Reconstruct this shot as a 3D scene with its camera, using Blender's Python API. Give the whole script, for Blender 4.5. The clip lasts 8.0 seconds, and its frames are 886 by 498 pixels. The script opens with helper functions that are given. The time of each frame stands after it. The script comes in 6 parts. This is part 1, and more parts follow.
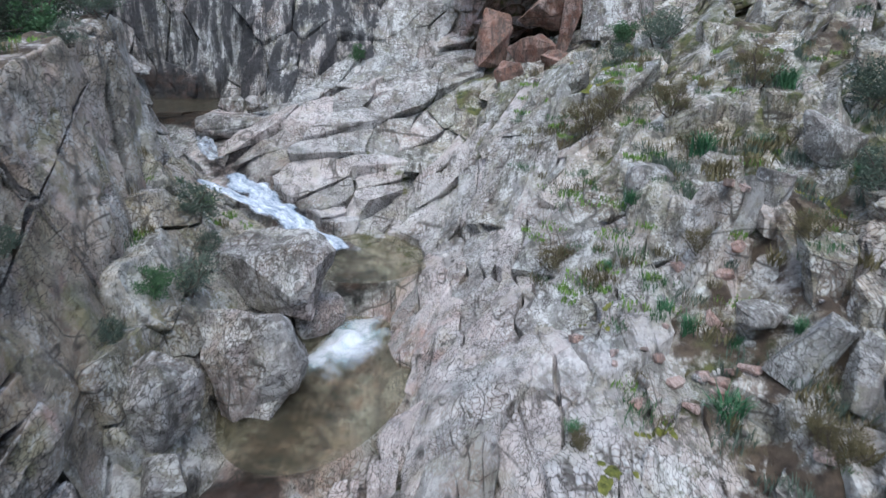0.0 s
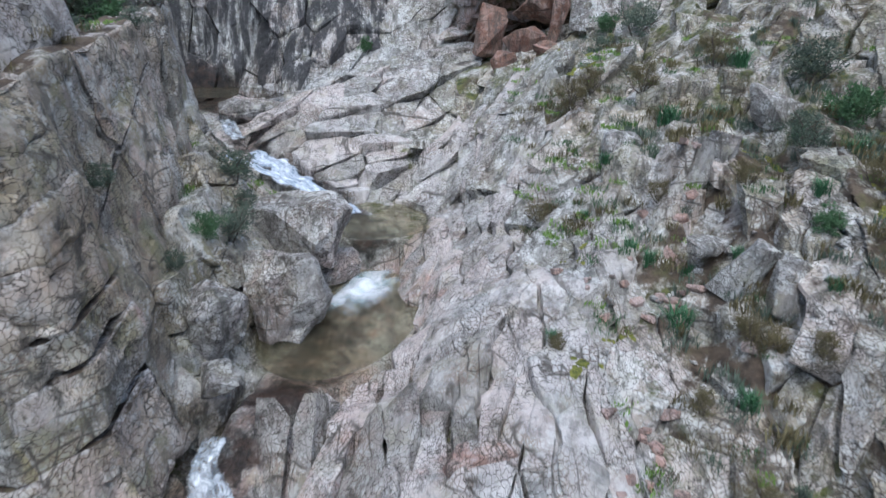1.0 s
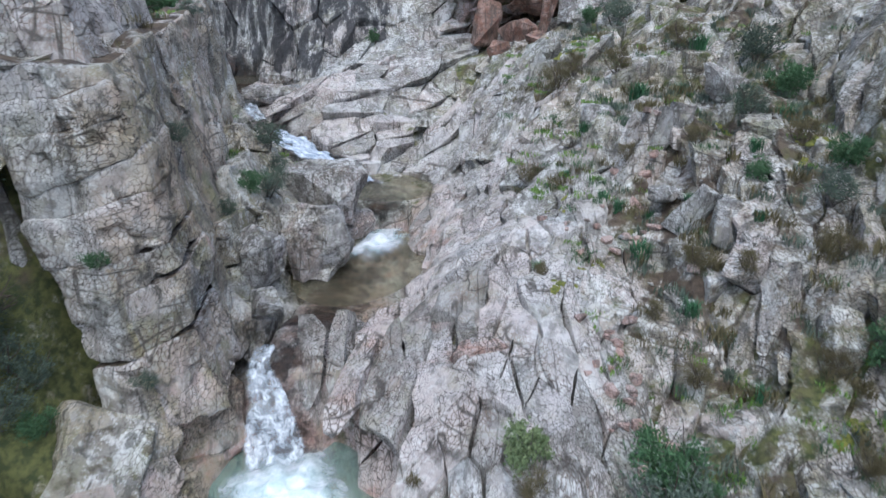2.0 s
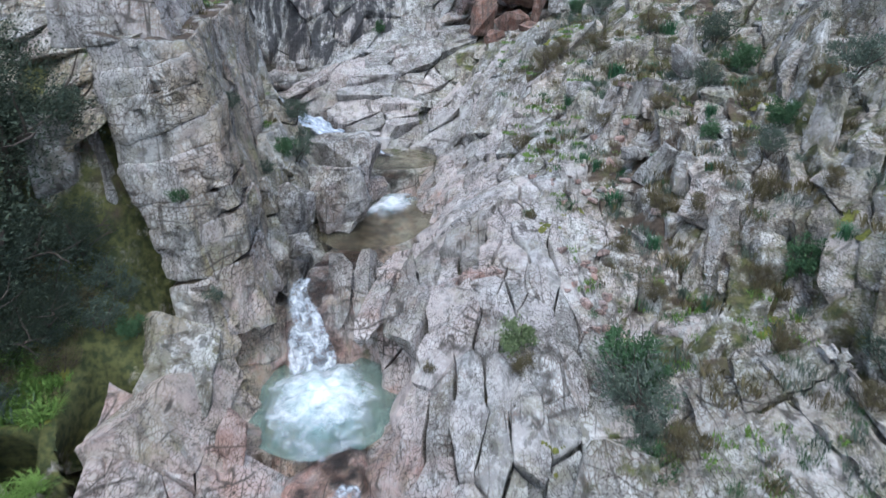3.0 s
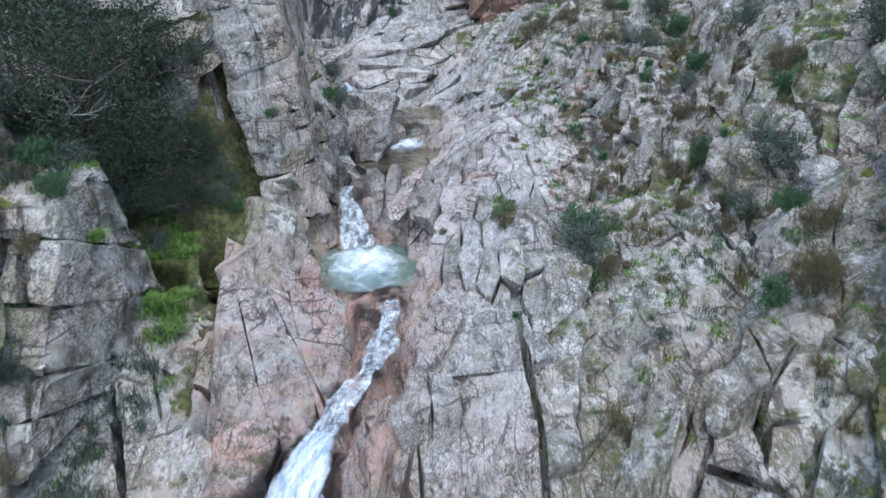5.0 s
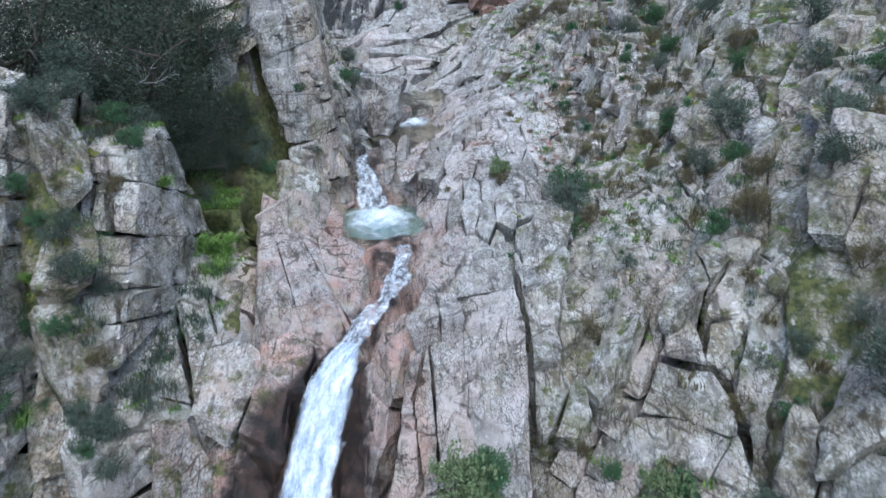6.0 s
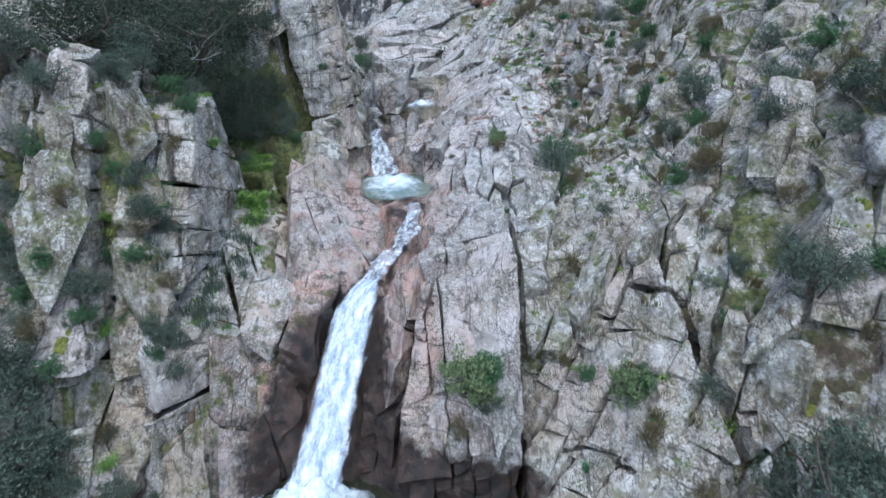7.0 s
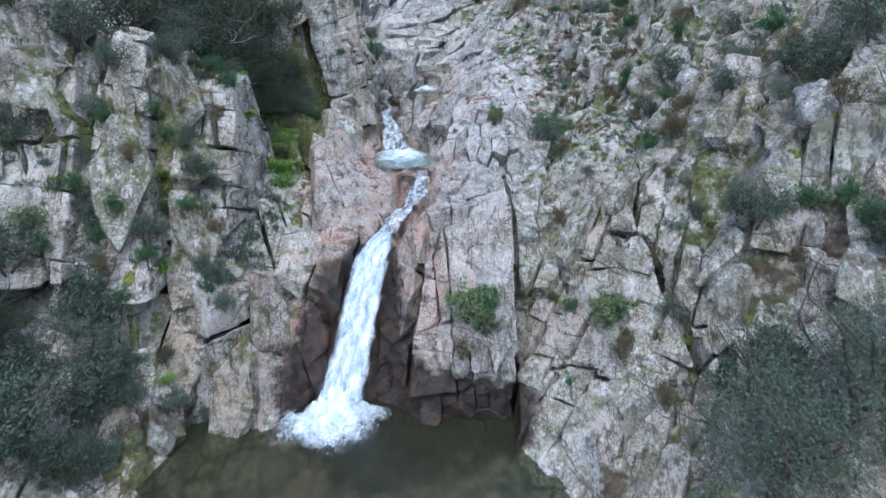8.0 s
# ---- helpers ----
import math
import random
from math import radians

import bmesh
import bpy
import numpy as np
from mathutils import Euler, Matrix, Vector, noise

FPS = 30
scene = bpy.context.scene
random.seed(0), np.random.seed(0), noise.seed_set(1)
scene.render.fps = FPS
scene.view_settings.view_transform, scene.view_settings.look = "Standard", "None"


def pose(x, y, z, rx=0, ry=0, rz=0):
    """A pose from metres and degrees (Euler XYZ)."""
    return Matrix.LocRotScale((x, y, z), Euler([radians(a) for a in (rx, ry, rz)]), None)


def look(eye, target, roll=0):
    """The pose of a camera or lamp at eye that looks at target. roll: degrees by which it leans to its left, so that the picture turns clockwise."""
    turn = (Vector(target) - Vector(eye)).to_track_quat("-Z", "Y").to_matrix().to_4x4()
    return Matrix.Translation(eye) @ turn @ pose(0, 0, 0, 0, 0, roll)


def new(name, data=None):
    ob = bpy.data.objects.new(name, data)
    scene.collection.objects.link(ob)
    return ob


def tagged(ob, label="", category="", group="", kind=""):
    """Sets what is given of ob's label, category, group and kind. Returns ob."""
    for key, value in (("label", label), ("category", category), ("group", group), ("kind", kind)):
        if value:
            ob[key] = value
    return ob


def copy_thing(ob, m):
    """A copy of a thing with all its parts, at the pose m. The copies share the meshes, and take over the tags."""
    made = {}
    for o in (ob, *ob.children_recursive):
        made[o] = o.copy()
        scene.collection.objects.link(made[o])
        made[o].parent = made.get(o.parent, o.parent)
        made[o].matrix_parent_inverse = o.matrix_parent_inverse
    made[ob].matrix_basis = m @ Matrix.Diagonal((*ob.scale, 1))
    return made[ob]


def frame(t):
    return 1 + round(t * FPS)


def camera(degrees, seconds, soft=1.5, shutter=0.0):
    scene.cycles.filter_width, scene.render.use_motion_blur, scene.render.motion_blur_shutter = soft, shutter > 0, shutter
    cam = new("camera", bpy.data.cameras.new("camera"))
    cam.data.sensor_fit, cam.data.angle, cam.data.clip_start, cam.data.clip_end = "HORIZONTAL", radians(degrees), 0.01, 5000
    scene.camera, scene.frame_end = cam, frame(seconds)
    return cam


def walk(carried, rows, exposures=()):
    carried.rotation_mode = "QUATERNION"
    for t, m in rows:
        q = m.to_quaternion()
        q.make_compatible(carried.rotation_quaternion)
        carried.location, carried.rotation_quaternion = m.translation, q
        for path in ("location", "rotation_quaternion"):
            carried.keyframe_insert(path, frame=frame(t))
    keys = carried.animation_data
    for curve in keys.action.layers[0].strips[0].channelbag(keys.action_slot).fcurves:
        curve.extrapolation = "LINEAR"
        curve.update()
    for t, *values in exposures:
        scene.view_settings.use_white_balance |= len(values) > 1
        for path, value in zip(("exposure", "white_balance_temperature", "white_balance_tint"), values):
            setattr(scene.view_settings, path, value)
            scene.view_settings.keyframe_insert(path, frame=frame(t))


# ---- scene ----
cam = camera(72.0, 8.0, 1.5, 0.35)
PATH = [
    (0.0, pose(0.000, 0.000, 14.000, 68.027, -0.774, 0.340)),
    (0.5, pose(-0.005, -0.923, 13.897, 68.158, -0.712, 0.353)),
    (1.0, pose(-0.044, -1.899, 13.811, 68.157, -0.706, 0.272)),
    (1.5, pose(-0.094, -3.001, 13.754, 68.092, -0.669, 0.174)),
    (3.0, pose(-0.338, -6.520, 13.584, 67.701, -0.263, -0.312)),
    (3.5, pose(-0.425, -7.744, 13.456, 67.734, -0.260, -0.418)),
    (4.0, pose(-0.501, -9.017, 13.336, 67.715, -0.206, -0.512)),
    (4.5, pose(-0.581, -10.322, 13.233, 67.648, -0.122, -0.595)),
    (6.0, pose(-0.817, -14.338, 12.899, 67.534, 0.018, -0.673)),
    (6.5, pose(-0.875, -15.708, 12.793, 67.458, 0.056, -0.593)),
    (7.0, pose(-0.958, -17.089, 12.680, 67.422, -0.006, -0.530)),
    (7.5, pose(-1.046, -18.489, 12.544, 67.453, -0.003, -0.523)),
    (8.0, pose(-1.154, -19.903, 12.404, 67.516, -0.007, -0.583)),
]
walk(cam, PATH, [(0.0, 0.54, 5600, 4), (8.0, 0.55, 5250, 3)])

# ---- light: even grey daylight from an overcast sky over the gorge ----
world = bpy.data.worlds.new("overcast_sky")
scene.world = world
world.use_nodes = True
wn = world.node_tree
sky = wn.nodes.new("ShaderNodeTexSky")
sky.sky_type = "NISHITA"
sky.sun_disc = False
sky.sun_elevation = radians(64)
sky.sun_rotation = radians(180)
sky.air_density, sky.dust_density = 1.0, 4.0
wn.links.new(sky.outputs[0], wn.nodes["Background"].inputs[0])
wn.nodes["Background"].inputs[1].default_value = 0.15
sun_data = bpy.data.lights.new("sun", "SUN")
sun_data.energy, sun_data.angle, sun_data.color = 1.0, radians(60), (1.0, 0.985, 0.96)
sun = new("sun", sun_data)
sun.matrix_world = look((0, 0, 0), (0.0, 0.36, -0.93))


# ---- materials ----
def nodes_of(name, rough=0.8):
    m = bpy.data.materials.new(name)
    m.use_nodes = True
    b = m.node_tree.nodes["Principled BSDF"]
    b.inputs["Roughness"].default_value = rough
    return m, m.node_tree, b


def node(nt, kind, **vals):
    n = nt.nodes.new(kind)
    for k, v in vals.items():
        n.inputs[k.replace("_", " ")].default_value = v
    return n


def grain(nt, scale, detail=4.0, roughness=0.55, stretch=None, distortion=0.0):
    """Noise over places in metres; returns its value socket."""
    tc = nt.nodes.new("ShaderNodeNewGeometry")
    n = node(nt, "ShaderNodeTexNoise", Scale=scale, Detail=detail, Roughness=roughness, Distortion=distortion)
    if stretch:
        mp = node(nt, "ShaderNodeMapping", Scale=stretch[:3], Rotation=stretch[3:] if len(stretch) > 3 else (0, 0, 0))
        nt.links.new(tc.outputs["Position"], mp.inputs["Vector"])
        nt.links.new(mp.outputs[0], n.inputs["Vector"])
    else:
        nt.links.new(tc.outputs["Position"], n.inputs["Vector"])
    return n.outputs["Fac"]


def step(nt, fac, lo, hi, top=1.0, low=0.0):
    r = node(nt, "ShaderNodeMapRange", From_Min=lo, From_Max=hi, To_Min=low, To_Max=top)
    nt.links.new(fac, r.inputs["Value"])
    return r.outputs[0]


def blend(nt, fac, a, b, kind="MIX"):
    m = nt.nodes.new("ShaderNodeMix")
    m.data_type, m.blend_type = "RGBA", kind
    for s, v in ((m.inputs["Factor"], fac), (m.inputs["A"], a), (m.inputs["B"], b)):
        if isinstance(v, (int, float)):
            s.default_value = v
        elif isinstance(v, tuple):
            s.default_value = (*v, 1.0)
        else:
            nt.links.new(v, s)
    return m.outputs["Result"]


def times(nt, a, b, op="MULTIPLY"):
    m = nt.nodes.new("ShaderNodeMath")
    m.operation = op
    for s, v in zip(m.inputs, (a, b)):
        if isinstance(v, (int, float)):
            s.default_value = v
        else:
            nt.links.new(v, s)
    return m.outputs[0]


def relief(nt, b, height, strength, distance, under=None):
    n = node(nt, "ShaderNodeBump", Strength=strength, Distance=distance)
    nt.links.new(height, n.inputs["Height"])
    if under:
        nt.links.new(under, n.inputs["Normal"])
    nt.links.new(n.outputs[0], b.inputs["Normal"])
    return n.outputs[0]


def mask(nt, name):
    a = nt.nodes.new("ShaderNodeAttribute")
    a.attribute_name = name
    return a.outputs["Fac"]


def joint_lines(nt, scale, stretch, levels, lo, hi):
    """Thin broken lines, the levels of a stretched noise: bedding and hair joints."""
    n = grain(nt, scale, 1.8, 0.42, stretch)
    off = times(nt, times(nt, times(nt, times(nt, n, levels), 0.0, "FRACT"), 0.5, "SUBTRACT"), 0.0, "ABSOLUTE")
    return times(nt, step(nt, off, 0.02, 0.085, 0.0, 1.0), step(nt, grain(nt, 1.3, 4, 0.6), lo, hi))


def rock_material(name, dark, mid, light, pink=0.5, lichen=0.5, ochre=0.4, masks=False, vary=False):
    """Weathered granite: mineral tone, pink feldspar zones, pale and black lichen, ochre crusts."""
    m, nt, b = nodes_of(name, 0.86)
    col = blend(nt, step(nt, grain(nt, 1.1, 8, 0.66), 0.40, 0.60), dark, mid)
    col = blend(nt, step(nt, grain(nt, 3.1, 7, 0.66, (1, 1, 0.55)), 0.45, 0.60), col, light)
    rose = times(nt, step(nt, grain(nt, 0.55, 4, 0.6), 0.50, 0.66), pink)
    if masks:
        rose = times(nt, times(nt, rose, 0.6), times(nt, mask(nt, "pink"), step(nt, grain(nt, 2.2, 5, 0.6), 0.32, 0.53)), "MAXIMUM")
    col = blend(nt, rose, col, (0.53, 0.32, 0.26))
    if masks:
        col = blend(nt, times(nt, mask(nt, "olive"), step(nt, grain(nt, 1.3, 6, 0.62), 0.34, 0.54, 0.9)), col, (0.50, 0.41, 0.265))
        col = blend(nt, times(nt, mask(nt, "pale"), step(nt, grain(nt, 1.4, 7, 0.66), 0.40, 0.56, 0.9)), col, (0.62, 0.575, 0.555))
    if masks:
        tone = mask(nt, "tone")
        col = blend(nt, step(nt, tone, 0.1, 1.0, 0.7), col, (0.60, 0.51, 0.475))
        col = blend(nt, step(nt, times(nt, tone, -1.0), 0.1, 1.0, 0.7), col, (0.215, 0.205, 0.185))
    col = blend(nt, times(nt, step(nt, grain(nt, 1.7, 6, 0.68), 0.50, 0.62), ochre), col, (0.29, 0.27, 0.15))
    if masks:
        col = blend(nt, times(nt, mask(nt, "olive"), step(nt, grain(nt, 1.05, 8, 0.7), 0.53, 0.60, 0.6)), col, (0.215, 0.215, 0.085))
    crust = times(nt, step(nt, grain(nt, 0.9, 4, 0.6), 0.40, 0.58, 1.0, 0.35), lichen * 1.1)
    grime = 0.7
    if masks:
        # the washed pale and pink rock carries less lichen and grime
        washed = step(nt, times(nt, mask(nt, "pale"), mask(nt, "pink"), "MAXIMUM"), 0.2, 0.9, 0.6, 1.0)
        crust = times(nt, crust, step(nt, mask(nt, "pink"), 0.3, 1.0, 0.45, 1.0))
        crust, grime = times(nt, crust, washed), times(nt, washed, 0.7)
    col = blend(nt, times(nt, step(nt, grain(nt, 2.6, 10, 0.74), 0.505, 0.53), crust), col, (0.80, 0.80, 0.775))
    col = blend(nt, times(nt, step(nt, grain(nt, 7.0, 7, 0.70), 0.56, 0.60), crust), col, (0.82, 0.82, 0.80))
    col = blend(nt, times(nt, step(nt, grain(nt, 3.0, 8, 0.72, (1.3, 1.0, 0.6)), 0.56, 0.60), grime), col, (0.070, 0.068, 0.060))
    col = blend(nt, times(nt, step(nt, grain(nt, 1.9, 10, 0.72, (2.4, 0.75, 0.5)), 0.535, 0.60), grime), col, (0.095, 0.090, 0.078))
    col = blend(nt, times(nt, step(nt, grain(nt, 40, 3, 0.7), 0.58, 0.66), 0.18), col, (0.08, 0.075, 0.07))
    vor = nt.nodes.new("ShaderNodeTexVoronoi")
    vor.feature = "DISTANCE_TO_EDGE"
    geo = nt.nodes.new("ShaderNodeNewGeometry")
    mp = node(nt, "ShaderNodeMapping", Rotation=(0.5, 0.3, 0.7), Scale=(2.9, 1.5, 1.9))
    bent = nt.nodes.new("ShaderNodeVectorMath")
    bent.operation = "MULTIPLY_ADD"
    wob = node(nt, "ShaderNodeTexNoise", Scale=1.8, Detail=5.0)
    nt.links.new(geo.outputs["Position"], wob.inputs["Vector"])
    nt.links.new(wob.outputs["Color"], bent.inputs[0])
    bent.inputs[1].default_value = (0.55, 0.55, 0.55)
    nt.links.new(geo.outputs["Position"], bent.inputs[2])
    nt.links.new(bent.outputs[0], mp.inputs["Vector"])
    nt.links.new(mp.outputs[0], vor.inputs["Vector"])
    halo = times(nt, step(nt, vor.outputs["Distance"], 0.03, 0.20, 0.0, 1.0), step(nt, grain(nt, 1.3, 5, 0.6), 0.48, 0.62))
    col = blend(nt, times(nt, halo, 0.55), col, (0.235, 0.150, 0.105))
    crack = times(nt, step(nt, vor.outputs["Distance"], 0.012, 0.055, 0.0, 1.0), step(nt, grain(nt, 0.8, 4), 0.42, 0.52))
    col = blend(nt, times(nt, crack, 0.9), col, (0.040, 0.031, 0.024))
    long = nt.nodes.new("ShaderNodeTexVoronoi")
    long.feature = "DISTANCE_TO_EDGE"
    turned = node(nt, "ShaderNodeMapping", Rotation=(0.35, -0.2, 0.25), Scale=(5.2, 3.4, 1.15))
    nt.links.new(bent.outputs[0], turned.inputs["Vector"])
    nt.links.new(turned.outputs[0], long.inputs["Vector"])
    seam = times(nt, step(nt, long.outputs["Distance"], 0.015, 0.075, 0.0, 1.0), step(nt, grain(nt, 1.1, 5, 0.6, (1, 1, 0.5)), 0.50, 0.60))
    if masks:
        damp = times(nt, step(nt, long.outputs["Distance"], 0.05, 0.34, 0.0, 1.0), times(nt, step(nt, mask(nt, "moss"), 0.3, 0.7), times(nt, mask(nt, "olive"), step(nt, grain(nt, 1.6, 6, 0.65), 0.47, 0.56))))
        col = blend(nt, times(nt, damp, 0.85), col, blend(nt, step(nt, grain(nt, 7, 5), 0.4, 0.6), (0.075, 0.085, 0.025), (0.20, 0.20, 0.055)))
    col = blend(nt, times(nt, seam, 0.85), col, (0.052, 0.044, 0.034))
    bedding = times(nt, joint_lines(nt, 0.9, (0.35, 0.40, 1.9, 0.25, 0.15, 0.0), 6.0, 0.47, 0.58), joint_lines(nt, 0.8, (2.6, 0.55, 0.35, 0.1, 0.0, 0.2), 6.0, 0.47, 0.58), "MAXIMUM")
    col = blend(nt, times(nt, bedding, 0.8), col, (0.055, 0.047, 0.038))
    crack = times(nt, times(nt, crack, seam, "MAXIMUM"), bedding, "MAXIMUM")
    if vary:
        info = nt.nodes.new("ShaderNodeObjectInfo")
        col = blend(nt, step(nt, info.outputs["Random"], 0, 1, 0.35), col, dark)
    if masks:
        soil = step(nt, times(nt, mask(nt, "soil"), times(nt, grain(nt, 2.4, 7, 0.65), 0.9), "ADD"), 0.90, 1.02)
        earth = blend(nt, step(nt, grain(nt, 5, 6), 0.42, 0.6), (0.060, 0.042, 0.030), (0.125, 0.092, 0.062))
        moss = blend(nt, step(nt, grain(nt, 8, 6), 0.4, 0.6), (0.050, 0.064, 0.020), (0.140, 0.142, 0.045))
        cover = blend(nt, step(nt, times(nt, mask(nt, "moss"), times(nt, grain(nt, 1.9, 5), 0.9), "ADD"), 0.8, 1.0), earth, moss)
        col = blend(nt, soil, col, cover)
        run = step(nt, times(nt, times(nt, mask(nt, "streak"), 0.34), grain(nt, 1.0, 7, 0.68, (2.6, 2.6, 0.22)), "ADD"), 0.76, 0.86)
        col = blend(nt, times(nt, run, 0.9), col, (0.026, 0.026, 0.030))
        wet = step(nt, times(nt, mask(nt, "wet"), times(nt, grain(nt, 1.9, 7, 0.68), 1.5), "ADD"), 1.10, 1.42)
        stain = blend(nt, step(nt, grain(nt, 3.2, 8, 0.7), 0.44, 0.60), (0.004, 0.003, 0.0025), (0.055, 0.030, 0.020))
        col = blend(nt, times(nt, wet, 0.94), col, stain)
        nt.links.new(step(nt, wet, 0, 1, 0.40, 0.86), b.inputs["Roughness"])
    nt.links.new(col, b.inputs["Base Color"])
    n0 = relief(nt, b, crack, -0.9, 0.045)
    n1 = relief(nt, b, grain(nt, 4, 9, 0.72), 0.85, 0.13, n0)
    relief(nt, b, grain(nt, 34, 5, 0.7), 0.5, 0.012, n1)
    return m


GRANITE = rock_material("granite", (0.20, 0.198, 0.185), (0.36, 0.355, 0.345), (0.50, 0.495, 0.49), 0.45, 0.6, 0.35, masks=True)
BOULDER = rock_material("boulder_granite", (0.17, 0.155, 0.145), (0.33, 0.31, 0.295), (0.45, 0.43, 0.42), 0.35, 0.5, 0.3)
BLOCK = rock_material("block_granite", (0.19, 0.18, 0.165), (0.36, 0.345, 0.33), (0.48, 0.465, 0.455), 0.3, 0.75, 0.5, vary=True)
WARM = rock_material("warm_granite", (0.20, 0.175, 0.14), (0.35, 0.31, 0.26), (0.45, 0.41, 0.36), 0.75, 0.4, 0.8, vary=True)
ROSE = rock_material("pink_granite", (0.36, 0.22, 0.18), (0.50, 0.34, 0.29), (0.58, 0.46, 0.42), 0.6, 0.2, 0.0, vary=True)

RUST = rock_material("rust_granite", (0.13, 0.065, 0.045), (0.30, 0.15, 0.105), (0.44, 0.28, 0.225), 0.3, 0.15, 0.1, vary=True)


# ---- numeric helpers for rock surfaces ----
def hashed(ix, iy, iz, k):
    h = (ix.astype(np.int64) * 73856093) ^ (iy.astype(np.int64) * 19349663) ^ (iz.astype(np.int64) * 83492791) ^ (int(k) * 2654435761)
    h = (h ^ (h >> 13)) * 1274126177 & 0xFFFFFFFF
    return ((h ^ (h >> 16)) & 0xFFFF).astype(np.float32) / 65536.0


def joint_axes(along, normal):
    """A frame for a set of joints: columns along the blocks' length, across them, and off the face."""
    e1 = Vector(along).normalized()
    e2 = Vector(normal).cross(e1).normalized()
    return np.array([e1, e2, e1.cross(e2)]).T


def value_noise(p, scale, seed):
    q = p * scale
    b = np.floor(q)
    f = q - b
    f = f * f * (3 - 2 * f)
    out = 0
    for dx in (0, 1):
        for dy in (0, 1):
            for dz in (0, 1):
                w = np.abs(1 - dx - f[:, 0]) * np.abs(1 - dy - f[:, 1]) * np.abs(1 - dz - f[:, 2])
                out = out + w * hashed(b[:, 0] + dx, b[:, 1] + dy, b[:, 2] + dz, seed)
    return out - 0.5


def fractal(p, scale, seed, octaves=4, gain=0.5):
    return sum(value_noise(p, scale * 2.03**k, seed + 11 * k) * gain**k for k in range(octaves))


# ---- the gorge: cross sections from upstream to downstream ----
# Each runs from the outer left slope over the left cliff, the stream bed and the right slabs to the outer right slope: (x, z) or (x, z, y).
SECTIONS = []


def section(y, *nodes):
    SECTIONS.append([(n[0], n[2] if len(n) > 2 else y, n[1]) for n in nodes])

section(70, (-70, 45), (-18, 33), (-12, 32), (-9, 31), (-8, 31), (-7, 30), (-6.5, 30), (-6, 30), (-4, 30), (-1, 30), (3, 30), (8, 31), (18, 34), (26, 36), (70, 48))
section(22.3, (-70, 42), (-18, 20), (-12, 18), (-10, 17.5), (-9, 17), (-8, 17), (-7, 16.8), (-6, 16.5, 21.6), (-4, 15.6, 21.8), (-1.0, 14.8), (3.2, 15.4, 21.0), (8, 17.5), (18, 21), (26, 25), (70, 46))
section(20.4, (-70, 41), (-18, 17), (-12.5, 11.2), (-11.5, 10.8), (-11, 10.75), (-10.5, 10.7), (-9.5, 10.6), (-7.6, 10.7), (-5.2, 11.3, 19.5), (-1.7, 12.2, 20.3), (2.9, 12.6, 22.9), (8, 15), (18, 19.5), (26, 24), (70, 45))
section(18.5, (-70, 40), (-18, 16), (-13, 13), (-11, 12), (-10.4, 11.4), (-9.9, 10.9), (-9.2, 10.6), (-7.0, 10.6), (-4.6, 10.6), (-2.2, 11.8), (1.0, 12.15), (6.6, 14.2), (16, 18.6), (24, 22), (70, 45))
section(16, (-70, 40), (-18, 15.5), (-12, 14.5), (-9.5, 13.8), (-8, 12.6), (-7.4, 10.8), (-7.0, 10.0), (-6.0, 10.0), (-4.9, 10.9), (-2.8, 11.05), (-0.5, 9.95), (2.4, 12.2), (6.5, 13.8), (14, 17.5), (70, 44))
section(13.3, (-70, 40), (-18, 15), (-12, 14.2), (-8.8, 13.4), (-7.4, 12.2), (-5.9, 10.5), (-4.3, 9.35), (-3.0, 9.3), (-1.8, 9.4), (-0.6, 9.2), (2.0, 11.8), (4.8, 12.6), (8, 14), (14, 17.2), (70, 43))
section(11.2, (-70, 40), (-18, 15.5), (-10, 14.2), (-7.6, 13.2), (-6.2, 11.6), (-3.9, 9.7), (-2.6, 8.75), (-0.9, 8.8), (-0.3, 9.25), (0.4, 9.45), (2.5, 11.0), (4.8, 12.3), (8, 13.6), (14, 17), (70, 43))
section(10.0, (-70, 40), (-18, 15.2), (-9, 14), (-5.2, 12.9), (-4.6, 11.2), (-3.2, 9.2), (-2.4, 8.1), (-1.2, 8.1), (-0.6, 8.8), (0.8, 9.5), (3, 10.9), (5.5, 12.1), (8, 13.2), (14, 16.6), (70, 42))
section(7.6, (-70, 39), (-18, 15), (-9, 13.8), (-5.3, 12.9), (-4.5, 11.2), (-3.7, 9.3), (-3.1, 7.9), (-0.9, 7.9), (-0.3, 8.6), (1.3, 9.5), (3.1, 10.2), (4.8, 11.0), (7.2, 12.2), (13, 16), (70, 41))
section(5.8, (-70, 38), (-18, 14.5), (-7.6, 12.0), (-6.0, 12.9), (-4.4, 11.4), (-3.7, 8.9), (-3.2, 8.12), (-2.2, 8.12), (-0.8, 8.5), (1.3, 9.35), (3.1, 9.3), (5.2, 10.7), (7.3, 12.0), (13, 15.8), (70, 41))
section(4.5, (-70, 38), (-18, 14), (-7.1, 10.7), (-5.9, 12.75, 3.9), (-4.35, 11.0, 3.6), (-3.9, 8.4), (-3.45, 7.8), (-2.3, 7.9), (-0.7, 8.5), (1.6, 9.1), (3.2, 8.7), (5.2, 9.9), (6.8, 11.2), (13, 15.5), (70, 41))
